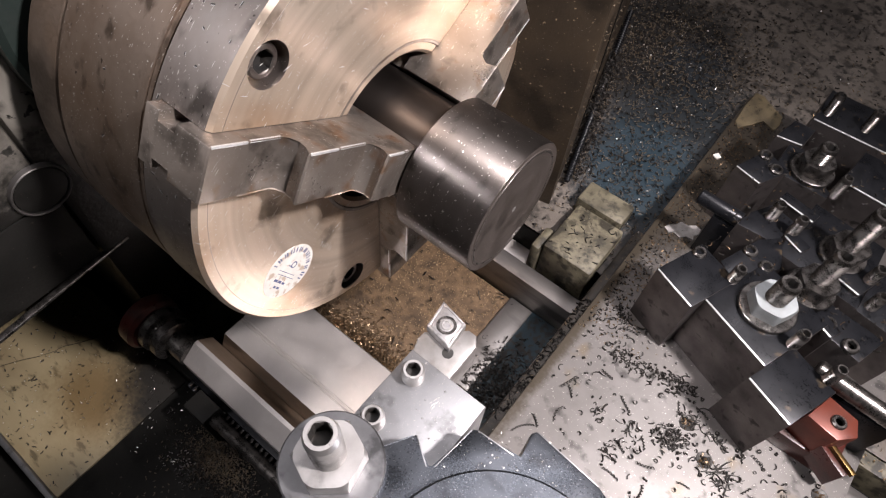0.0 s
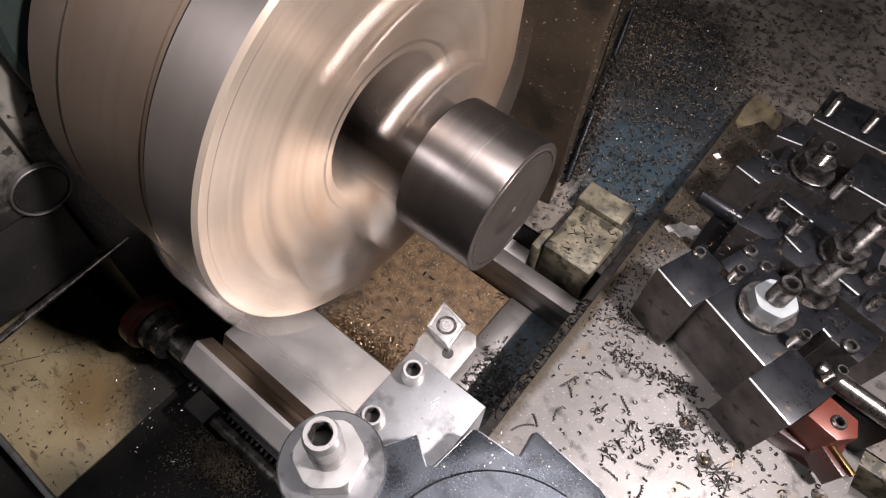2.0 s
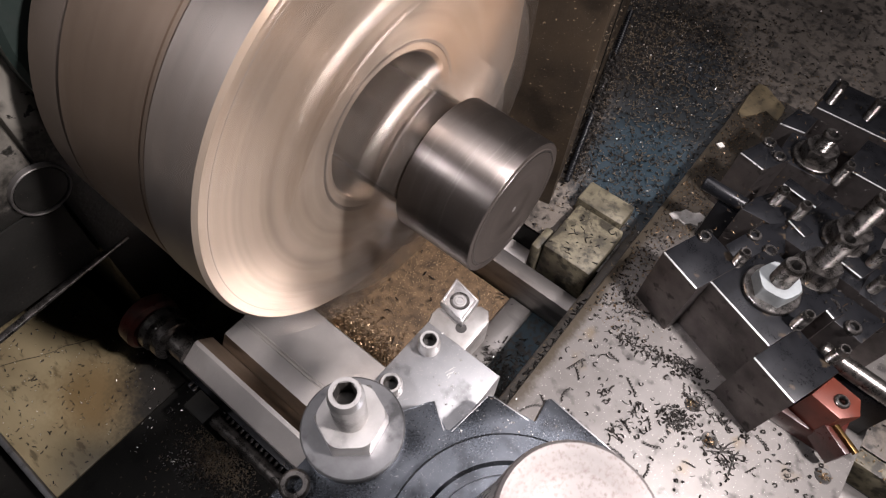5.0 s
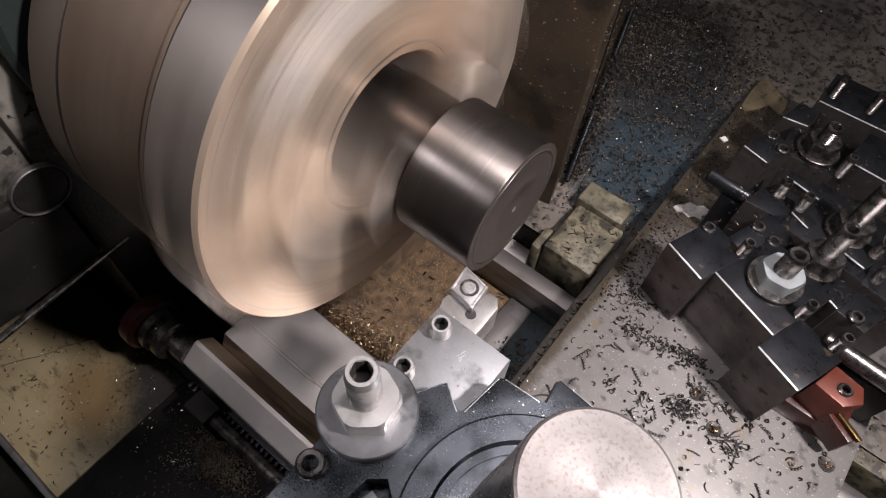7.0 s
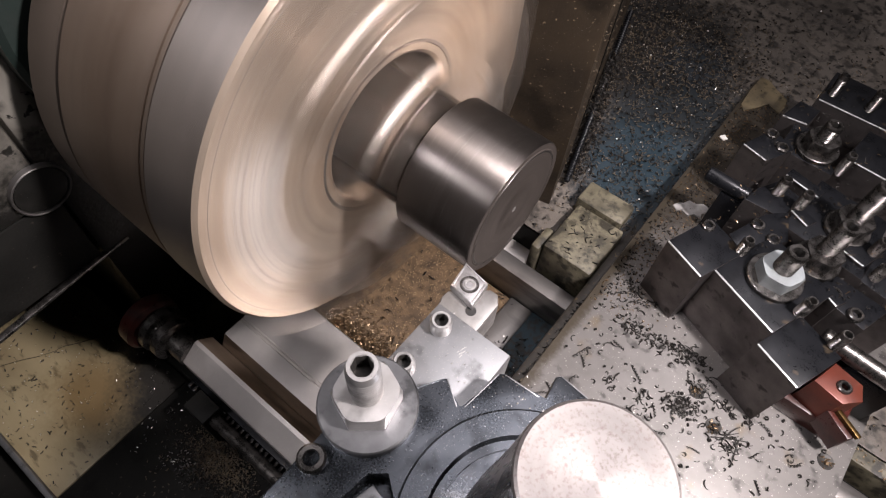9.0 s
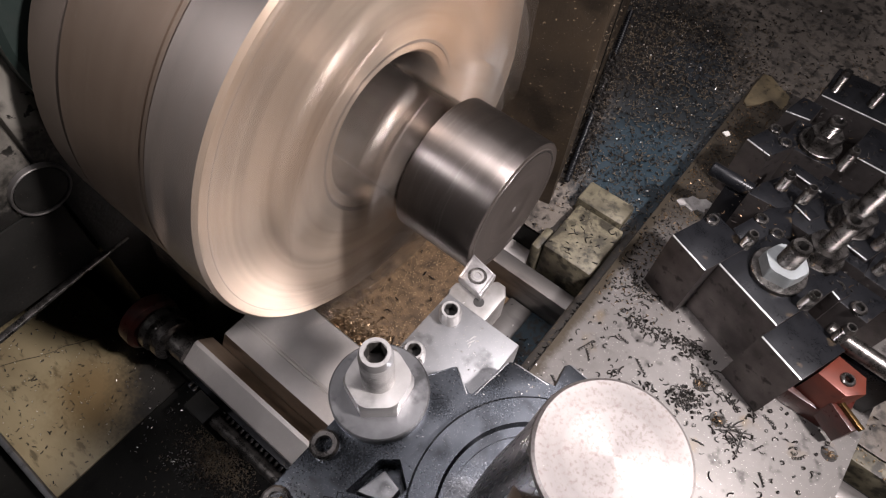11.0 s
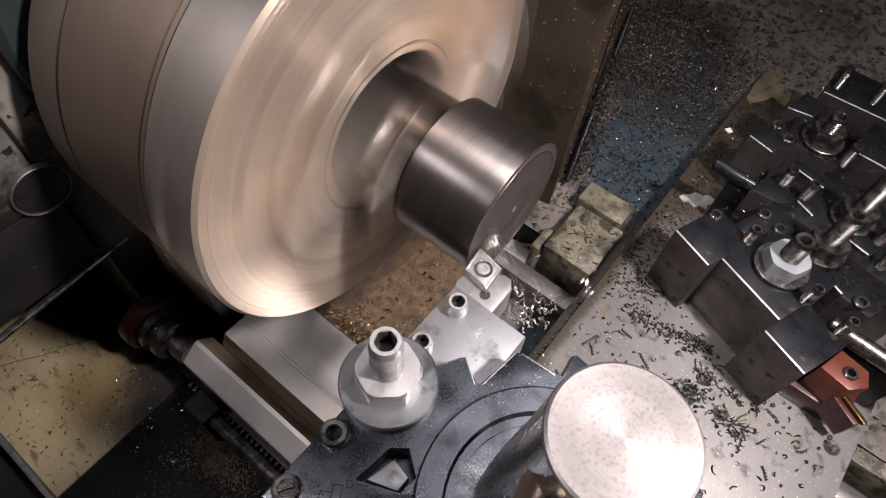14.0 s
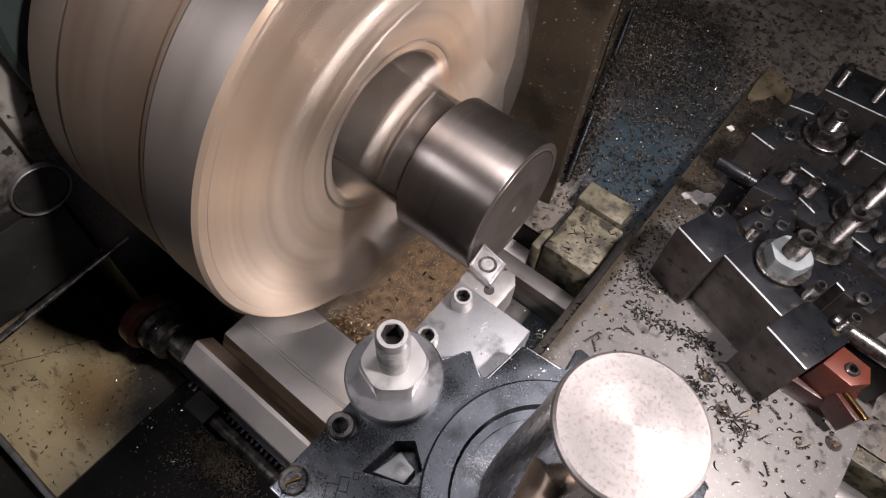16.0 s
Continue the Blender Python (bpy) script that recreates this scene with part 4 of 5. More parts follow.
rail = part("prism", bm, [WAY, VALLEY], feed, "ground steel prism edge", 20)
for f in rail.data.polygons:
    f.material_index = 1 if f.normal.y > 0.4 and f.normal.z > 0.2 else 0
part("neck", turned([(-108, 0), (-108, 9), (-84, 9), (-84, 0)], 40, m=Matrix.Translation((0, -138, -190)) @ ALONG_X, closed=False), SCREW, feed, "dark round neck")
part("coupling", turned([(-122, 0), (-122, 17), (-120.5, 18.5), (-114, 18.5), (-113, 15), (-109, 15), (-108, 17), (-102, 17), (-101, 15), (-101, 0)], 48, m=Matrix.Translation((0, -138, -190)) @ ALONG_X, closed=False), SCREW, feed, "dark oily steel coupling")
part("red_collar", turned([(-137, 0), (-137, 20), (-135, 22), (-125, 22), (-122.2, 19), (-122.2, 0)], 48, m=Matrix.Translation((0, -140, -190)) @ ALONG_X, closed=False), DARKRED, feed, "grimy red collar")
shaft = thing("control_shaft", (100, -158, -205), "dark round control shaft below the feed rod", "shaft")
part("shaft", turned([(-45, 0), (-45, 4.2), (-44, 4.8), (500, 4.8), (500, 0)], 32, m=Matrix.Translation((0, -158, -206)) @ ALONG_X, closed=False), SCREW, shaft)
part("bracket", box(-62, -40, -166, -150, -246.9, -198, 1.2), DARKTRAY, shaft, "oily bearing bracket")
rack = thing("gear_rack", (100, -146, -212), "black oily gear rack under the bed edge", "gear rack")
part("bar", box(-80, 500, -148.9, -140, -225.9, -212, 0.5), BLACK, rack)
tooth = bmesh.new()
box(-1.3, 1.3, -153.5, -149.1, -224, -213, 0.3, None, tooth)
one = part("tooth", tooth, BLACK, rack)
for i in range(1, 90):
    o = new("tooth", one.data)
    o.parent = rack
    o.location = (i * 5.2 * MM - 0.078, 0, 0)
one.location = (-0.078, 0, 0)

cover = thing("round_cover", (-141, -141, -32), "round dark oily cap with a worn metal rim", "cap")
part("cap", turned([(-142, 0), (-139.0, 0), (-138.6, 9), (-139.4, 14.6), (-142, 15)], 48, m=Matrix.Translation((0, -140.2, -35.3)) @ ALONG_X, closed=False), DARKTRAY, cover)
part("rim", turned([(-142, 15.2), (-138.6, 15.4), (-138.2, 16.0), (-138.6, 16.7), (-142, 17)], 64, m=Matrix.Translation((0, -140.2, -35.3)) @ ALONG_X), RAIL, cover, "worn metal rim")

stop = thing("bed_block", (90, 120, -195), "stained yellow cast block strewn with black chips", "casting")
part("block", box(71, 114, 91, 144, -195.5, -150, 2.5), YELLOWBOX, stop)
part("cap", box(67.5, 109, 144.5, 168, -195.5, -146, 2), YELLOWBOX, stop, "small stained end block")
part("clip", box(62, 70.5, 88, 112, -195.5, -155, 3), YELLOWBOX, stop, "rounded grimy end cap")
wedge_block = thing("bed_stop", (350, 110, -190), "stained yellow cast block beside the slide", "casting")
part("block", box(325, 420, 96, 190, -330, -168, 2.5), YELLOWBOX, wedge_block)

hose = thing("ribbed_hose", (20, 230, -200), "thin ribbed dark hose along the housing", "hose")
bm = bmesh.new()
for i in range(70):
    t = i / 69
    turned([(0, 0.1), (0, 2.0), (1.5, 2.9), (3.0, 2.0), (3.0, 0.1)], 10, bm=bm, m=Matrix.Translation((50 - 62 * t, 158 + 205 * t, -152 + 20 * t)) @ Vector((-62, 205, 20)).to_track_quat("Z", "Y").to_matrix().to_4x4(), closed=False)
part("tube", bm, BLACK, hose)

# ---- flakes on the slide ----
def flake(name, pts, z, mat, label):
    ob = solid(name, prism(pts, z, z + 1.1, 0.3), mat, (pts[0][0], pts[0][1], z), label, "paint flake")
    CARRIED.append(ob)


flake("paint_flake", [(133, 247), (136, 252), (140, 249), (138, 245)], -132.9, WHITE, "small white paint flake on the plate")
flake("paint_flake", [(137, 154), (139, 159), (143, 161), (145, 167), (151, 166.5), (155, 171), (160, 170), (161, 164), (158, 161), (160, 157), (154, 157), (151, 152), (145, 154), (142, 151)], -132.9, FLAKE, "pale grey crumbled flake on the plate")
flake("plastic_scrap", [(131, 296), (130, 318), (130.5, 342), (138, 343), (148, 336), (161, 329), (163, 318), (162, 308), (150, 313), (143, 300), (136, 290)], -132.9, SCRAP, "dirty yellow scrap at the plate's corner")

# ---- loose swarf ----
HEAPS = ((160, 40, 5, 4, 4), (180, 42, 8, 4, 8), (200, 46, 6, 4, 7), (214, 47, 6, 3, 5), (218, 11, 6, 5, 13), (221, 27, 4, 4, 4), (153, 66, 8, 5, 8), (193, -16, 4, 7, 3), (239, 11, 4, 4, 2), (250, 8, 6, 5, 5), (193, 3, 6, 4, 3), (174, -3, 3, 3, 2), (246, 30, 12, 2, 5), (280, 33, 9, 6, 2), (206, -1, 5, 5, 2))


def on_plate(r):
    if r.random() < 0.72:
        x, y, dx, dy, _ = r.choices(HEAPS, [h[4] for h in HEAPS])[0]
        return r.gauss(x, dx), r.gauss(y, dy), -133
    return r.uniform(133, 305), r.gauss(5, 38), -133


def between(x0, x1, y0, y1, z, lift=0.0):
    return lambda r: (r.uniform(x0, x1), r.uniform(y0, y1), z + r.random() * lift)


plate_chips = chips("plate_chips", 640, on_plate, CHIP_BLACK, "curled black steel chips on the slide plate", (2, 7), (0.7, 1.5), 3, (0.8, 6.0), 0.35, (222, 0, -133))
CARRIED.append(plate_chips)
COILS = ((148, 1, 14), (153, -3, 9), (151, -22, 12), (139, -41, 16), (146, -33, 9), (193, -20, 14), (195, -13, 10), (181, 41, 12), (191, 45, 10), (172, 40, 9), (184, 12, 12), (206, -2, 9), (213, -15, 11), (243, 31, 16), (256, 32, 14), (266, 34, 9), (160, 60, 10), (147, 69, 12), (226, 40, 10), (212, 33, 8), (165, 22, 9), (199, -30, 12), (220, -30, 10), (236, -8, 8), (278, -4, 9), (268, 12, 8), (291, 22, 9))


def coiled_strings():
    """Tight springs of swarf lying flat: a thin ribbon wound round a wavering axis."""
    r, verts, faces = random.Random(41), [], []
    for x, y, length in COILS:
        a, bend, rad, pitch = r.uniform(0, 3.14), r.gauss(0, 0.07), r.uniform(0.6, 1.0), r.uniform(1.7, 2.4)
        p, steps = Vector((x, y, -132.9 + rad)) - Vector((math.cos(a), math.sin(a), 0)) * length / 2, int(length / pitch * 8)
        base = len(verts)
        for k in range(steps + 1):
            a += bend * pitch / 8
            p = p + Vector((math.cos(a), math.sin(a), 0)) * pitch / 8
            w, side = k * math.pi / 4, Vector((-math.sin(a), math.cos(a), 0))
            out = side * math.cos(w) + Vector((0, 0, math.sin(w)))
            along = Vector((math.cos(a), math.sin(a), 0)) * 0.34
            for q in (p + out * rad - along, p + out * rad + along, p + out * (rad - 0.3) + along, p + out * (rad - 0.3) - along):
                verts.append(((q.x - 222) * MM, q.y * MM, (q.z + 133) * MM))
        for k in range(steps):
            b = base + 4 * k
            faces += [(b + j, b + (j + 1) % 4, b + 4 + (j + 1) % 4, b + 4 + j) for j in range(4)]
        faces += [(base + 3, base + 2, base + 1, base), tuple(base + 4 * steps + j for j in range(4))]
    me = bpy.data.meshes.new("string_chips")
    me.from_pydata(verts, [], faces)
    me.materials.append(CHIP_BLACK)
    ob = new("string_chips", me)
    ob.location = Vector((222, 0, -133)) * MM
    return tagged(ob, "tightly coiled black strings of swarf on the plate", "metal chips", kind="stuff")


string_chips = coiled_strings()
blades = chips("long_chips", 7, lambda r: (r.gauss(252, 5), r.gauss(12, 5), -132.8), CHIP_BLACK, "long straight black splinters on the plate", (13, 22), (0.7, 1.1), 43, (0.05, 0.5), 0.06, (222, 0, -133))
CARRIED.append(blades)
crumbs = chips("post_crumbs", 110, lambda r: (r.gauss(150, 16), r.gauss(-116, 9), 32.05), CHIP_BRIGHT, "tiny bright crumbs on the tool post's teeth", (0.2, 0.7), (0.1, 0.22), 44, (0.3, 2), 0.3, (177, -152, 32))
CARRIED.append(crumbs)
CARRIED.append(string_chips)
plate_grit = chips("plate_grit", 900, lambda r: (131 + abs(r.gauss(0, 22)), r.uniform(40, 335), -132.9), CHIP_GOLD, "fine tan grit on the oily end of the plate", (0.6, 2.4), (0.3, 0.8), 51, (0.5, 4), 0.4, (222, 0, -133))
CARRIED.append(plate_grit)
plate_dark = chips("plate_dark_grit", 700, lambda r: (131 + abs(r.gauss(0, 20)), r.uniform(40, 335), -132.9), CHIP_BLACK, "fine black grit on the oily end of the plate", (0.8, 3), (0.4, 1.1), 52, (0.5, 4), 0.4, (222, 0, -133))
CARRIED.append(plate_dark)
screw_chips = chips("screw_chips", 70, lambda r: (*(Vector(r.choice(((221, 27.5), (240, 13.4), (304.4, 38.6)))) + Vector((r.gauss(0, 1.8), r.gauss(0, 1.8)))), -132.9), CHIP_GOLD, "tan chips packed in the plate's screw heads", (1, 3), (0.4, 0.8), 21, (0.5, 4), 0.4, (222, 0, -133))
CARRIED.append(screw_chips)
post_dark = chips("post_dark_chips", 260, between(165, 300, 100, 330, -76, 3), CHIP_BLACK, "small black chips on the rear tool posts", (1.2, 4), (0.4, 0.9), 63, (0.5, 4), 0.5, (222, 200, -76))
CARRIED.append(post_dark)
post_chips = chips("post_chips", 160, between(165, 300, 110, 330, -76, 3), CHIP_GOLD, "small tan chips on the rear tool posts", (1.2, 4), (0.3, 0.6), 8, (0.5, 3), 0.5, (222, 200, -76))
CARRIED.append(post_chips)
chips("bed_chips", 2200, lambda r: (r.gauss(0, 30), -54 + abs(r.gauss(0, 13)), -215 + 8 * r.random()), CHIP_GOLD, "golden brown chips piled between the ways", (1.5, 5), (0.3, 0.9), 4, (0.5, 4), 0.7)
chips("casting_chips", 3000, between(-80, 100, -52, 69, -215, 0.3), CHIP_BRASSY, "fine golden grit scattered on the casting", (0.4, 1.3), (0.25, 0.55), 5, (0.5, 4), 0.5)
chips("casting_black_chips", 60, between(-60, 140, -50, 68, -215, 2), CHIP_BLACK, "black chips scattered on the casting", (3, 9), (0.5, 1.2), 6, (0.5, 4), 0.5)
def on_tray(r):
    x, y = r.uniform(-60, 420), 110 + 400 * r.random()
    if r.random() < 0.5:
        x, y = r.gauss(40, 55), r.gauss(350, 40)
    elif r.random() < 0.35:
        x, y = r.gauss(90, 32), r.gauss(215, 45)
    y = min(max(y, 112), 640)
    return x, y, tray_z(x, y) + 2 * r.random()


chips("tray_chips", 5200, on_tray, CHIP_STRAW, "fine tan chips over the rear tray", (1.2, 4.2), (0.25, 0.6), 7, (0.5, 4), 0.5)
chips("tray_black_chips", 3000, on_tray, CHIP_BLACK, "black chips over the rear tray", (1.2, 4.2), (0.5, 1.3), 9, (0.5, 4), 0.5)
chips("tray_bright_chips", 900, on_tray, CHIP_BRIGHT, "small bright chips glinting over the rear tray", (0.7, 2.2), (0.3, 0.8), 61, (0.5, 4), 0.6)
def on_housing(r):
    p = HOUSE @ Vector((0.25, r.uniform(-20, 420), 0))
    return p.x, p.y, r.uniform(-150, 200)


def in_corner(r):
    t, off = r.uniform(0.05, 0.95), abs(r.gauss(0, 9)) - 5
    x, y = 50 - 62 * t + off, 158 + 205 * t
    return x, y, tray_z(x, y) + max(0.0, 9 - abs(off)) * r.random() * (1.6 if 0.35 < t < 0.7 else 0.6)


chips("housing_chips", 750, on_housing, CHIP_STRAW, "fine tan chips stuck to the oily housing", (0.6, 2.2), (0.3, 0.7), 71, (0.3, 2), 0.5)
chips("corner_black_chips", 2600, in_corner, CHIP_BLACK, "black chips heaped along the foot of the housing", (1.5, 5), (0.5, 1.3), 72, (0.5, 4), 0.7)
chips("corner_tan_chips", 600, in_corner, CHIP_STRAW, "tan chips heaped along the foot of the housing", (1.2, 4), (0.3, 0.6), 73, (0.5, 4), 0.7)
chips("dim_tray_flecks", 90, between(-175, -80, -225, -152, -246, 2), CHIP_BRIGHT, "bright flecks on the darkened part of the tray", (0.6, 2.0), (0.3, 0.8), 74, (0.3, 2), 0.5)
chips("tray_drops", 130, between(-280, -140, -266, -170, -246), CHIP_BRIGHT, "tiny bright chips stuck on the cream tray", (0.6, 1.6), (0.3, 0.7), 62, (0.3, 2), 0.3)
chips("block_chips", 60, between(72, 113, 92, 166, -150), CHIP_BLACK, "black chips lying on the yellow block", (1.5, 4.5), (0.6, 1.3), 10, (0.1, 1.3), 0.2)
chips("stop_chips", 420, between(322, 400, 97, 188, -168), CHIP_BRASSY, "golden chips lying on the yellow block beside the slide", (0.8, 3.0), (0.3, 0.8), 78, (0.5, 4), 0.4)
chips("wiper_chips", 220, between(119, 128, -40, 80, -160), CHIP_BLACK, "black chips on the wiper strip", (2, 5), (0.5, 1.2), 31, (0.5, 4), 0.5)
chips("front_chips", 210, between(-280, -102, -266, -152, -246), CHIP_BLACK, "black chips stuck on the cream tray", (1.0, 3.6), (0.5, 1.2), 11, (0.3, 2), 0.2)
chips("front_dark_chips", 240, between(-72, 90, -268, -165, -247, 3), CHIP_STRAW, "fine tan chips in the front sump", (1, 3), (0.3, 0.8), 12, (0.3, 2), 0.5)
chips("sump_heap", 1500, lambda r: (r.gauss(-28, 15), r.gauss(-176, 8), -247 + 3 * r.random()), CHIP_STRAW, "fine tan chips heaped in the front sump", (0.6, 2.0), (0.3, 0.7), 75, (0.3, 2), 0.6)
chips("sump_black_heap", 900, lambda r: (r.gauss(-30, 19), r.gauss(-180, 10), -247 + 3 * r.random()), CHIP_BLACK, "black chips heaped in the front sump", (0.8, 2.6), (0.4, 0.9), 76, (0.3, 2), 0.6)
chips("sump_glints", 90, lambda r: (r.gauss(-47, 9), r.gauss(-195, 6), -246 + 3 * r.random()), CHIP_BRIGHT, "bright chips glinting in the front sump", (0.6, 2.2), (0.3, 0.9), 77, (0.3, 2), 0.6)

# A thin raised strip draws the dark hairline across the tray.
strand = bmesh.new()
loft([[(x + dx, y + dy, -245.9 + dz) for dx, dy, dz in ((0, -0.35, 0), (0, 0.35, 0), (0, 0.2, 0.5), (0, -0.2, 0.5))] for x, y in ((-226, -242), (-217, -226), (-209, -215), (-203, -204), (-201, -196), (-194, -186), (-188, -175), (-181, -164))], bm=strand)
solid("tray_hairline", strand, CHIP_BLACK, (-200, -200, -246), "thin dark line across the tray", "metal chip")
chips("pit_chips", 620, lambda r: (r.gauss(104, 14), r.gauss(-8, 22), -214 + 12 * r.random()), CHIP_BLACK, "black chips heaped beside the slide", (2, 7), (0.6, 1.6), 14, (0.5, 5), 0.7)
chips("way_chips", 160, between(90, 118, 86, 108, -195, 3), CHIP_BLACK, "black chips caught beside the slide", (2, 6), (0.5, 1.2), 13, (0.5, 4), 0.6)


# ---- what moves ----
FEED = ((0.0, 0.0, 0.0), (2.0, 0.0, 0.0), (2.5, -1.3, 0.0), (3.0, -3.0, 0.0), (3.5, -3.0, 0.0), (3.7, -3.0, 0.4), (4.0, -3.0, 2.5), (6.2, -3.1, 21.7), (6.5, -3.1, 21.7), (7.0, -3.9, 21.7), (7.5, -4.7, 21.7), (8.0, -4.9, 21.7), (8.5, -4.9, 21.7), (9.0, -4.9, 23.1),
        (11.5, -4.9, 30.2), (12.5, -5.0, 31.8), (13.5, -5.0, 33.2), (14.5, -5.0, 35.0), (16.0, -5.0, 37.35))
# Run-up of the spindle: seconds and degrees turned; afterwards seconds and the jaws' bearing, which repeats every 120 degrees.
RUN_UP = ((0.0, 0.0), (0.9, 0.0), (0.9334, 1.5), (0.9667, 5.0), (1.0, 13.0), (1.0334, 21.0), (1.0667, 32.0), (1.1, 45.0), (1.1334, 61.0), (1.1667, 79.0), (1.2, 99.0), (1.2334, 120.0), (1.2667, 142.0), (1.3, 166.0), (1.4, 248.0), (1.5, 340.0))
BEARING = ((2.0, 85), (2.5, 80), (3.0, 5), (3.5, 15), (4.0, 5), (6.5, 10), (7.0, 45), (7.5, 25), (8.0, 70), (8.5, 60), (9.0, 0), (11.5, 30), (12.0, 65), (12.5, 60), (13.0, 5), (13.5, 10), (14.0, 30), (14.5, 25), (15.0, 60), (15.5, 50), (16.0, 0))
STEADY = 80.0   # degrees a thirtieth of a second at full speed


def spin_rows():
    """Chuck angle, every thirtieth of a second."""
    knots = list(RUN_UP)
    t0, a0 = knots[-1]
    for t, bearing in BEARING:
        aim = a0 + (795.0 if t == 2.0 else STEADY * 30 * (t - t0))
        rest = (bearing - JAW_ANGLE - aim + 60) % 120 - 60
        if t == 2.0:
            for i in range(1, 15):
                f = i / 15
                knots.append((t0 + 0.5 * f, a0 + (aim + rest - a0) * (0.56 * f + 0.44 * f * f)))
        knots.append((t, aim + rest))
        t0, a0 = t, aim + rest
    ts, angles = zip(*knots)
    return [(k / 30, float(np.interp(k / 30, ts, angles))) for k in range(481)]


LAUNCH = [11.4 + 0.16 * i for i in range(4)] + [11.95 + 0.05 * i for i in range(8)] + [12.9 + 0.1 * i for i in range(4)] + [13.35 + 0.028 * i for i in range(38)] + [14.5, 14.7, 15.1, 15.35, 15.4, 15.45, 15.5, 15.6]


def fresh_chip(seed, size=1.0):
    """A short curl of steel turned off the bar."""
    r = random.Random(seed)
    bm, seg, rad = bmesh.new(), 9, size * r.uniform(1.3, 2.3)
    rows = []
    for i in range(seg + 1):
        a, h = i * r.uniform(0.75, 0.85), i * r.uniform(0.35, 0.6)
        c = Vector((math.cos(a), math.sin(a), 0))
        rows.append([c * (rad + o) + Vector((0, 0, h + z)) for o, z in ((-0.15, -0.35), (0.15, -0.35), (0.15, 0.35), (-0.15, 0.35))])
    return loft(rows, bm=bm)


FLYING = []
for i, when in enumerate(LAUNCH):
    o = solid("flying_chip", fresh_chip(i), CHIP_BRIGHT, (0, 0, 0), "bright fresh steel curl thrown off the cut", "metal chip", "flying chips")
    FLYING.append((o, when))


def feed_at(t):
    ts, xs, ys = zip(*FEED)
    return Vector((float(np.interp(t, ts, xs)), float(np.interp(t, ts, ys)), 0))


def chip_rows(i, when):
    """Under the insert until the cut throws it off, then an arc into the pit beside the holder."""
    r = random.Random(100 + i)
    rows, turn = [], Euler((r.uniform(0, 6), r.uniform(0, 6), r.uniform(0, 6))).to_matrix().to_4x4()
    nest = Vector((99, -76, -14))
    for t, x, y in FEED:
        if t < when - 0.05:
            rows.append((t, Matrix.Translation((nest + Vector((x, y, 0))) * MM) @ turn))
    rows.append((when - 0.034, Matrix.Translation((nest + feed_at(when)) * MM) @ turn))
    start = Vector((88, -62, 3)) + feed_at(when)
    land = Vector((r.gauss(107, 7), r.gauss(2, 9), r.uniform(-211, -205)))
    up, span = r.uniform(5, 45), r.uniform(0.38, 0.55)
    spin = Matrix.Rotation(radians(r.uniform(30, 70)), 4, Vector((r.uniform(-1, 1), r.uniform(-1, 1), 1)).normalized())
    steps = max(3, int(span * 20))
    for k in range(steps + 1):
        f = k / steps
        p = start.lerp(land, f)
        p.z = start.z + (land.z - start.z) * f * f + up * 4 * f * (1 - f) * 0.6
        turn = turn @ spin
        if when + f * span < 16.0:
            rows.append((when + f * span, Matrix.Translation(p * MM) @ turn))
    rows.append((16.0, rows[-1][1]) if rows[-1][0] < 15.97 else (16.0 + 1 / 30, rows[-1][1]))
    return rows


HUB = (111.3, -34.5, -85)
TANGLE = []
for i in range(96):
    TANGLE.append(solid("tangled_chip", fresh_chip(300 + i, 0.65), CHIP_BRIGHT, (0, 0, 0), "bright steel curl in the tangle beside the holder", "metal chip", "tangled chips"))


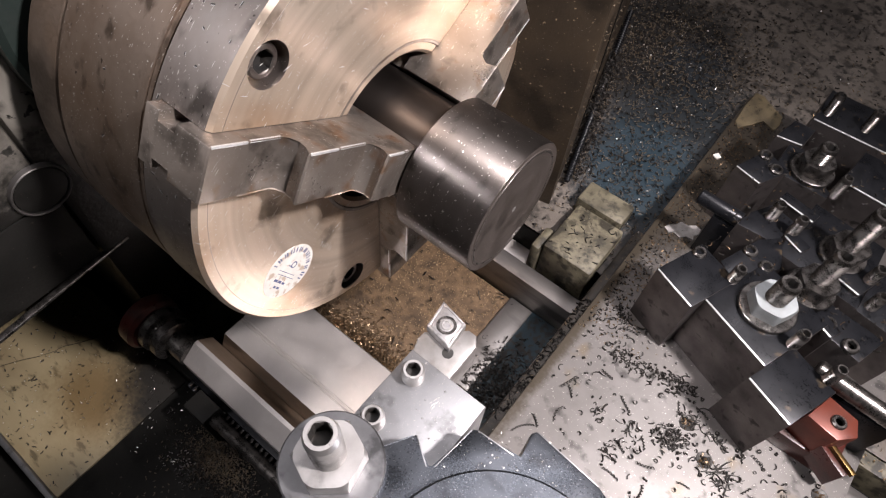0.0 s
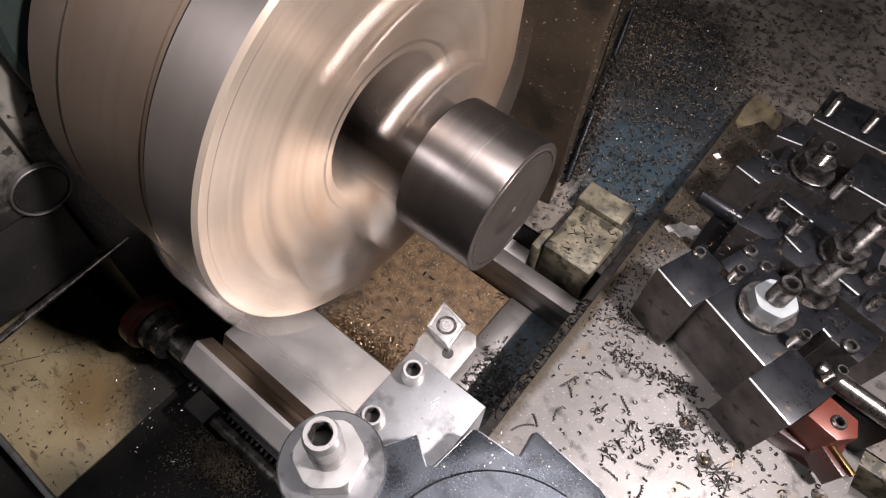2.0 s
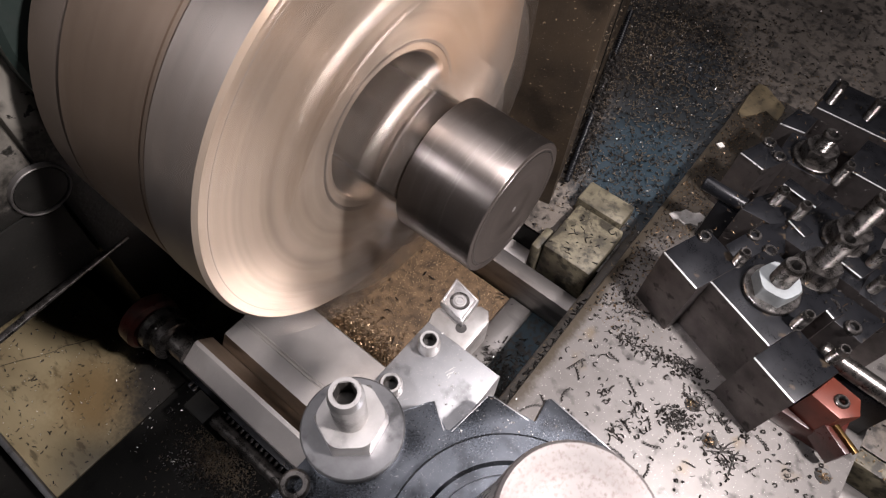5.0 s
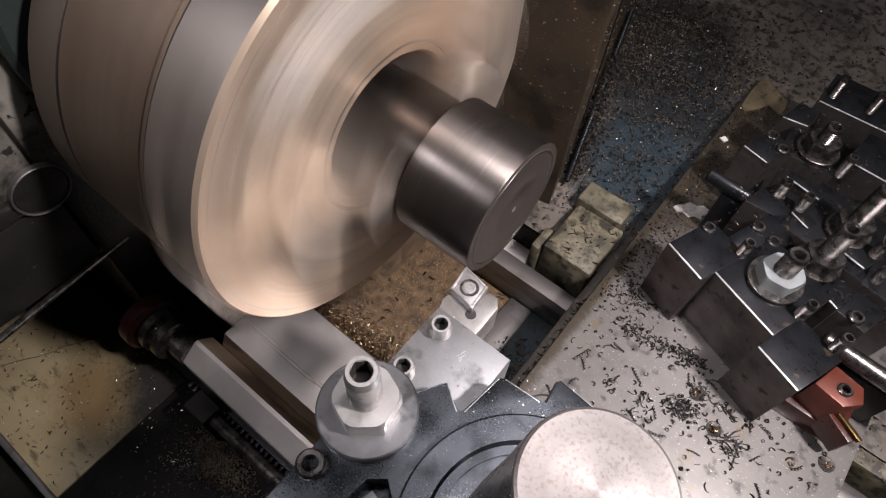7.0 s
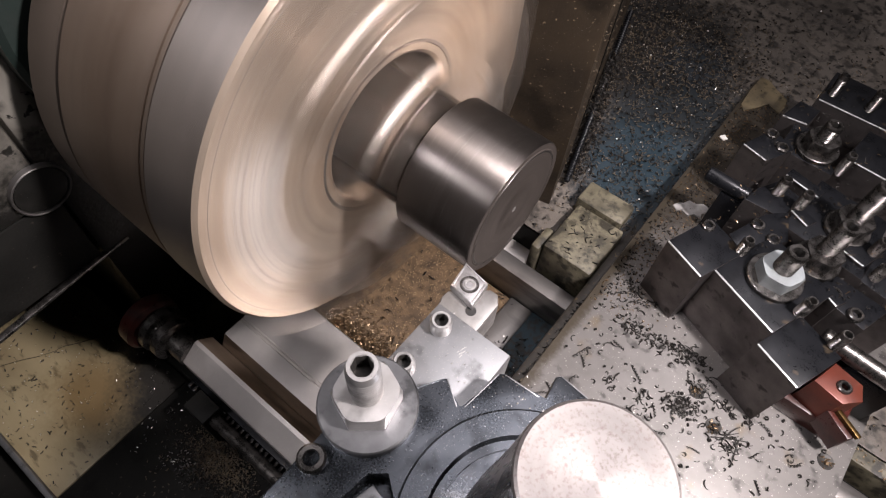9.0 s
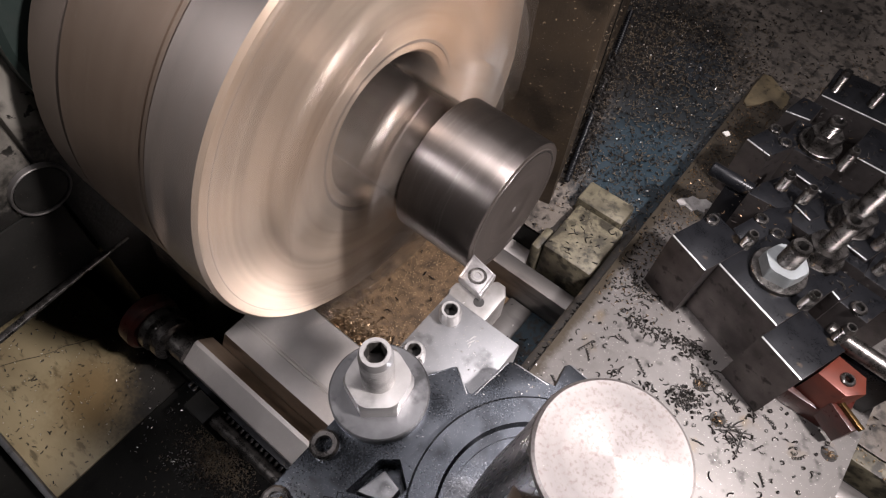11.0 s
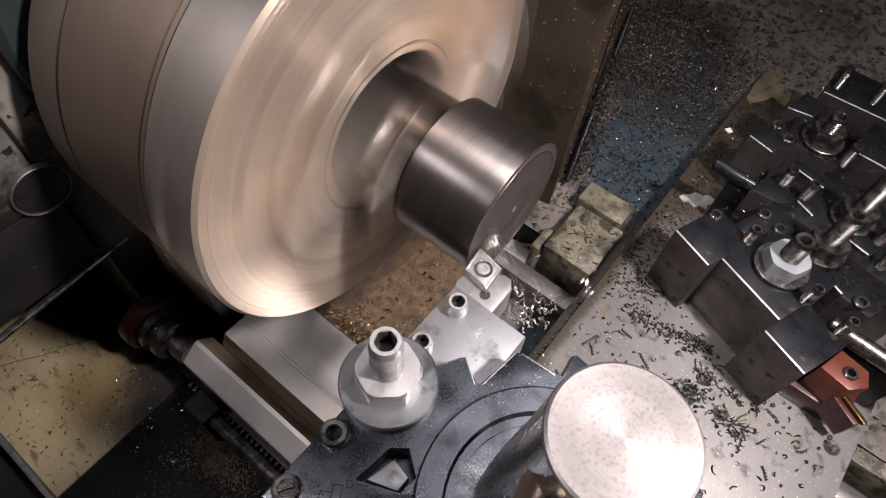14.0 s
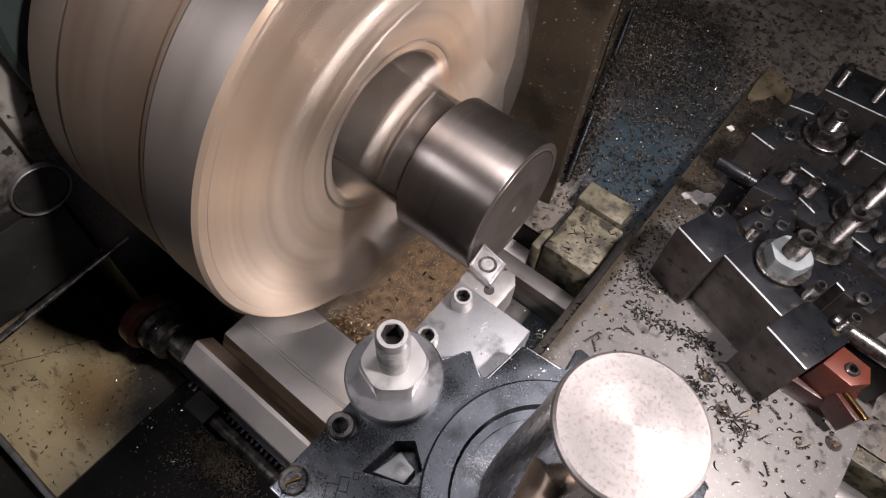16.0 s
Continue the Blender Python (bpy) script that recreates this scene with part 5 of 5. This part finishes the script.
def tangle_rows(i):
    """Comes off the cut in turn, hangs whirling beside the holder, then is flung off over the bed."""
    r = random.Random(700 + i)
    turn = Euler((r.uniform(0, 6), r.uniform(0, 6), r.uniform(0, 6))).to_matrix().to_4x4()
    axis = Vector((r.uniform(-1, 1), r.uniform(-1, 1), 1)).normalized()
    when, nest = 13.3 + 0.0075 * i, Vector((99, -76, -14))
    rows = [(t, Matrix.Translation((nest + Vector((x, y, 0))) * MM) @ turn) for t, x, y in FEED if t < when - 0.05]
    rows.append((when - 0.034, Matrix.Translation((nest + feed_at(when)) * MM) @ turn))
    start, hub = Vector((90, -64, 3)) + feed_at(when), Vector(HUB) + feed_at(14.0)
    wild = i % 4 == 0
    rad = r.uniform(14, 26) if wild else 15 * r.random() ** 0.6
    phase, rise, rate = r.uniform(0, 6.28), r.gauss(0, 9), (r.uniform(9, 13) if wild else r.uniform(0.3, 1.5))
    leave = r.uniform(14.38, 14.55)
    centre = hub + (Vector((-2, 22, 16)) if wild else Vector((0, 0, 0)))

    def hang(t):
        a = phase + rate * (t - 13.6)
        return centre + Vector((math.cos(a) * rad, math.sin(a) * rad, rise + 0.4 * rad * math.sin(a + 1)))
    rows.append((when, Matrix.Translation(start * MM) @ turn))
    for k in range(1, 4):
        p = start.lerp(hang(when + 0.2), k / 3) + Vector((0, 0, 14 * math.sin(math.pi * k / 3)))
        turn = turn @ Matrix.Rotation(0.6, 4, axis)
        rows.append((when + k / 15, Matrix.Translation(p * MM) @ turn))
    t = when + 0.25
    while t < leave:
        turn = turn @ Matrix.Rotation(0.5 if wild else 0.1, 4, axis)
        rows.append((t, Matrix.Translation(hang(t) * MM) @ turn))
        t += 0.05
    away, rest = hang(leave), Vector((r.uniform(95, 116), r.uniform(4, 60), -212))
    for k in range(1, 9):
        f = k / 8
        p = away.lerp(rest, f) + Vector((0, 0, 190 * math.sin(math.pi * f) * (1 - 0.5 * f)))
        turn = turn @ Matrix.Rotation(0.6, 4, axis)
        rows.append((max(t, leave) + 0.42 * f, Matrix.Translation(p * MM) @ turn))
    rows.append((16.0, rows[-1][1]))
    return rows


def motions():
    for i, ob in enumerate(TANGLE):
        walk(ob, tangle_rows(i))
    for i, (ob, when) in enumerate(FLYING):
        walk(ob, chip_rows(i, when))
    for ob in CARRIED:
        base = ob.location.copy()
        walk(ob, [(t, Matrix.Translation(base + Vector((x, y, 0)) * MM)) for t, x, y in FEED])
    for ob in (chuck, work):
        base = ob.location.copy()
        walk(ob, [(t, Matrix.Translation(base) @ Matrix.Rotation(radians(a), 4, "X")) for t, a in spin_rows()])


motions()
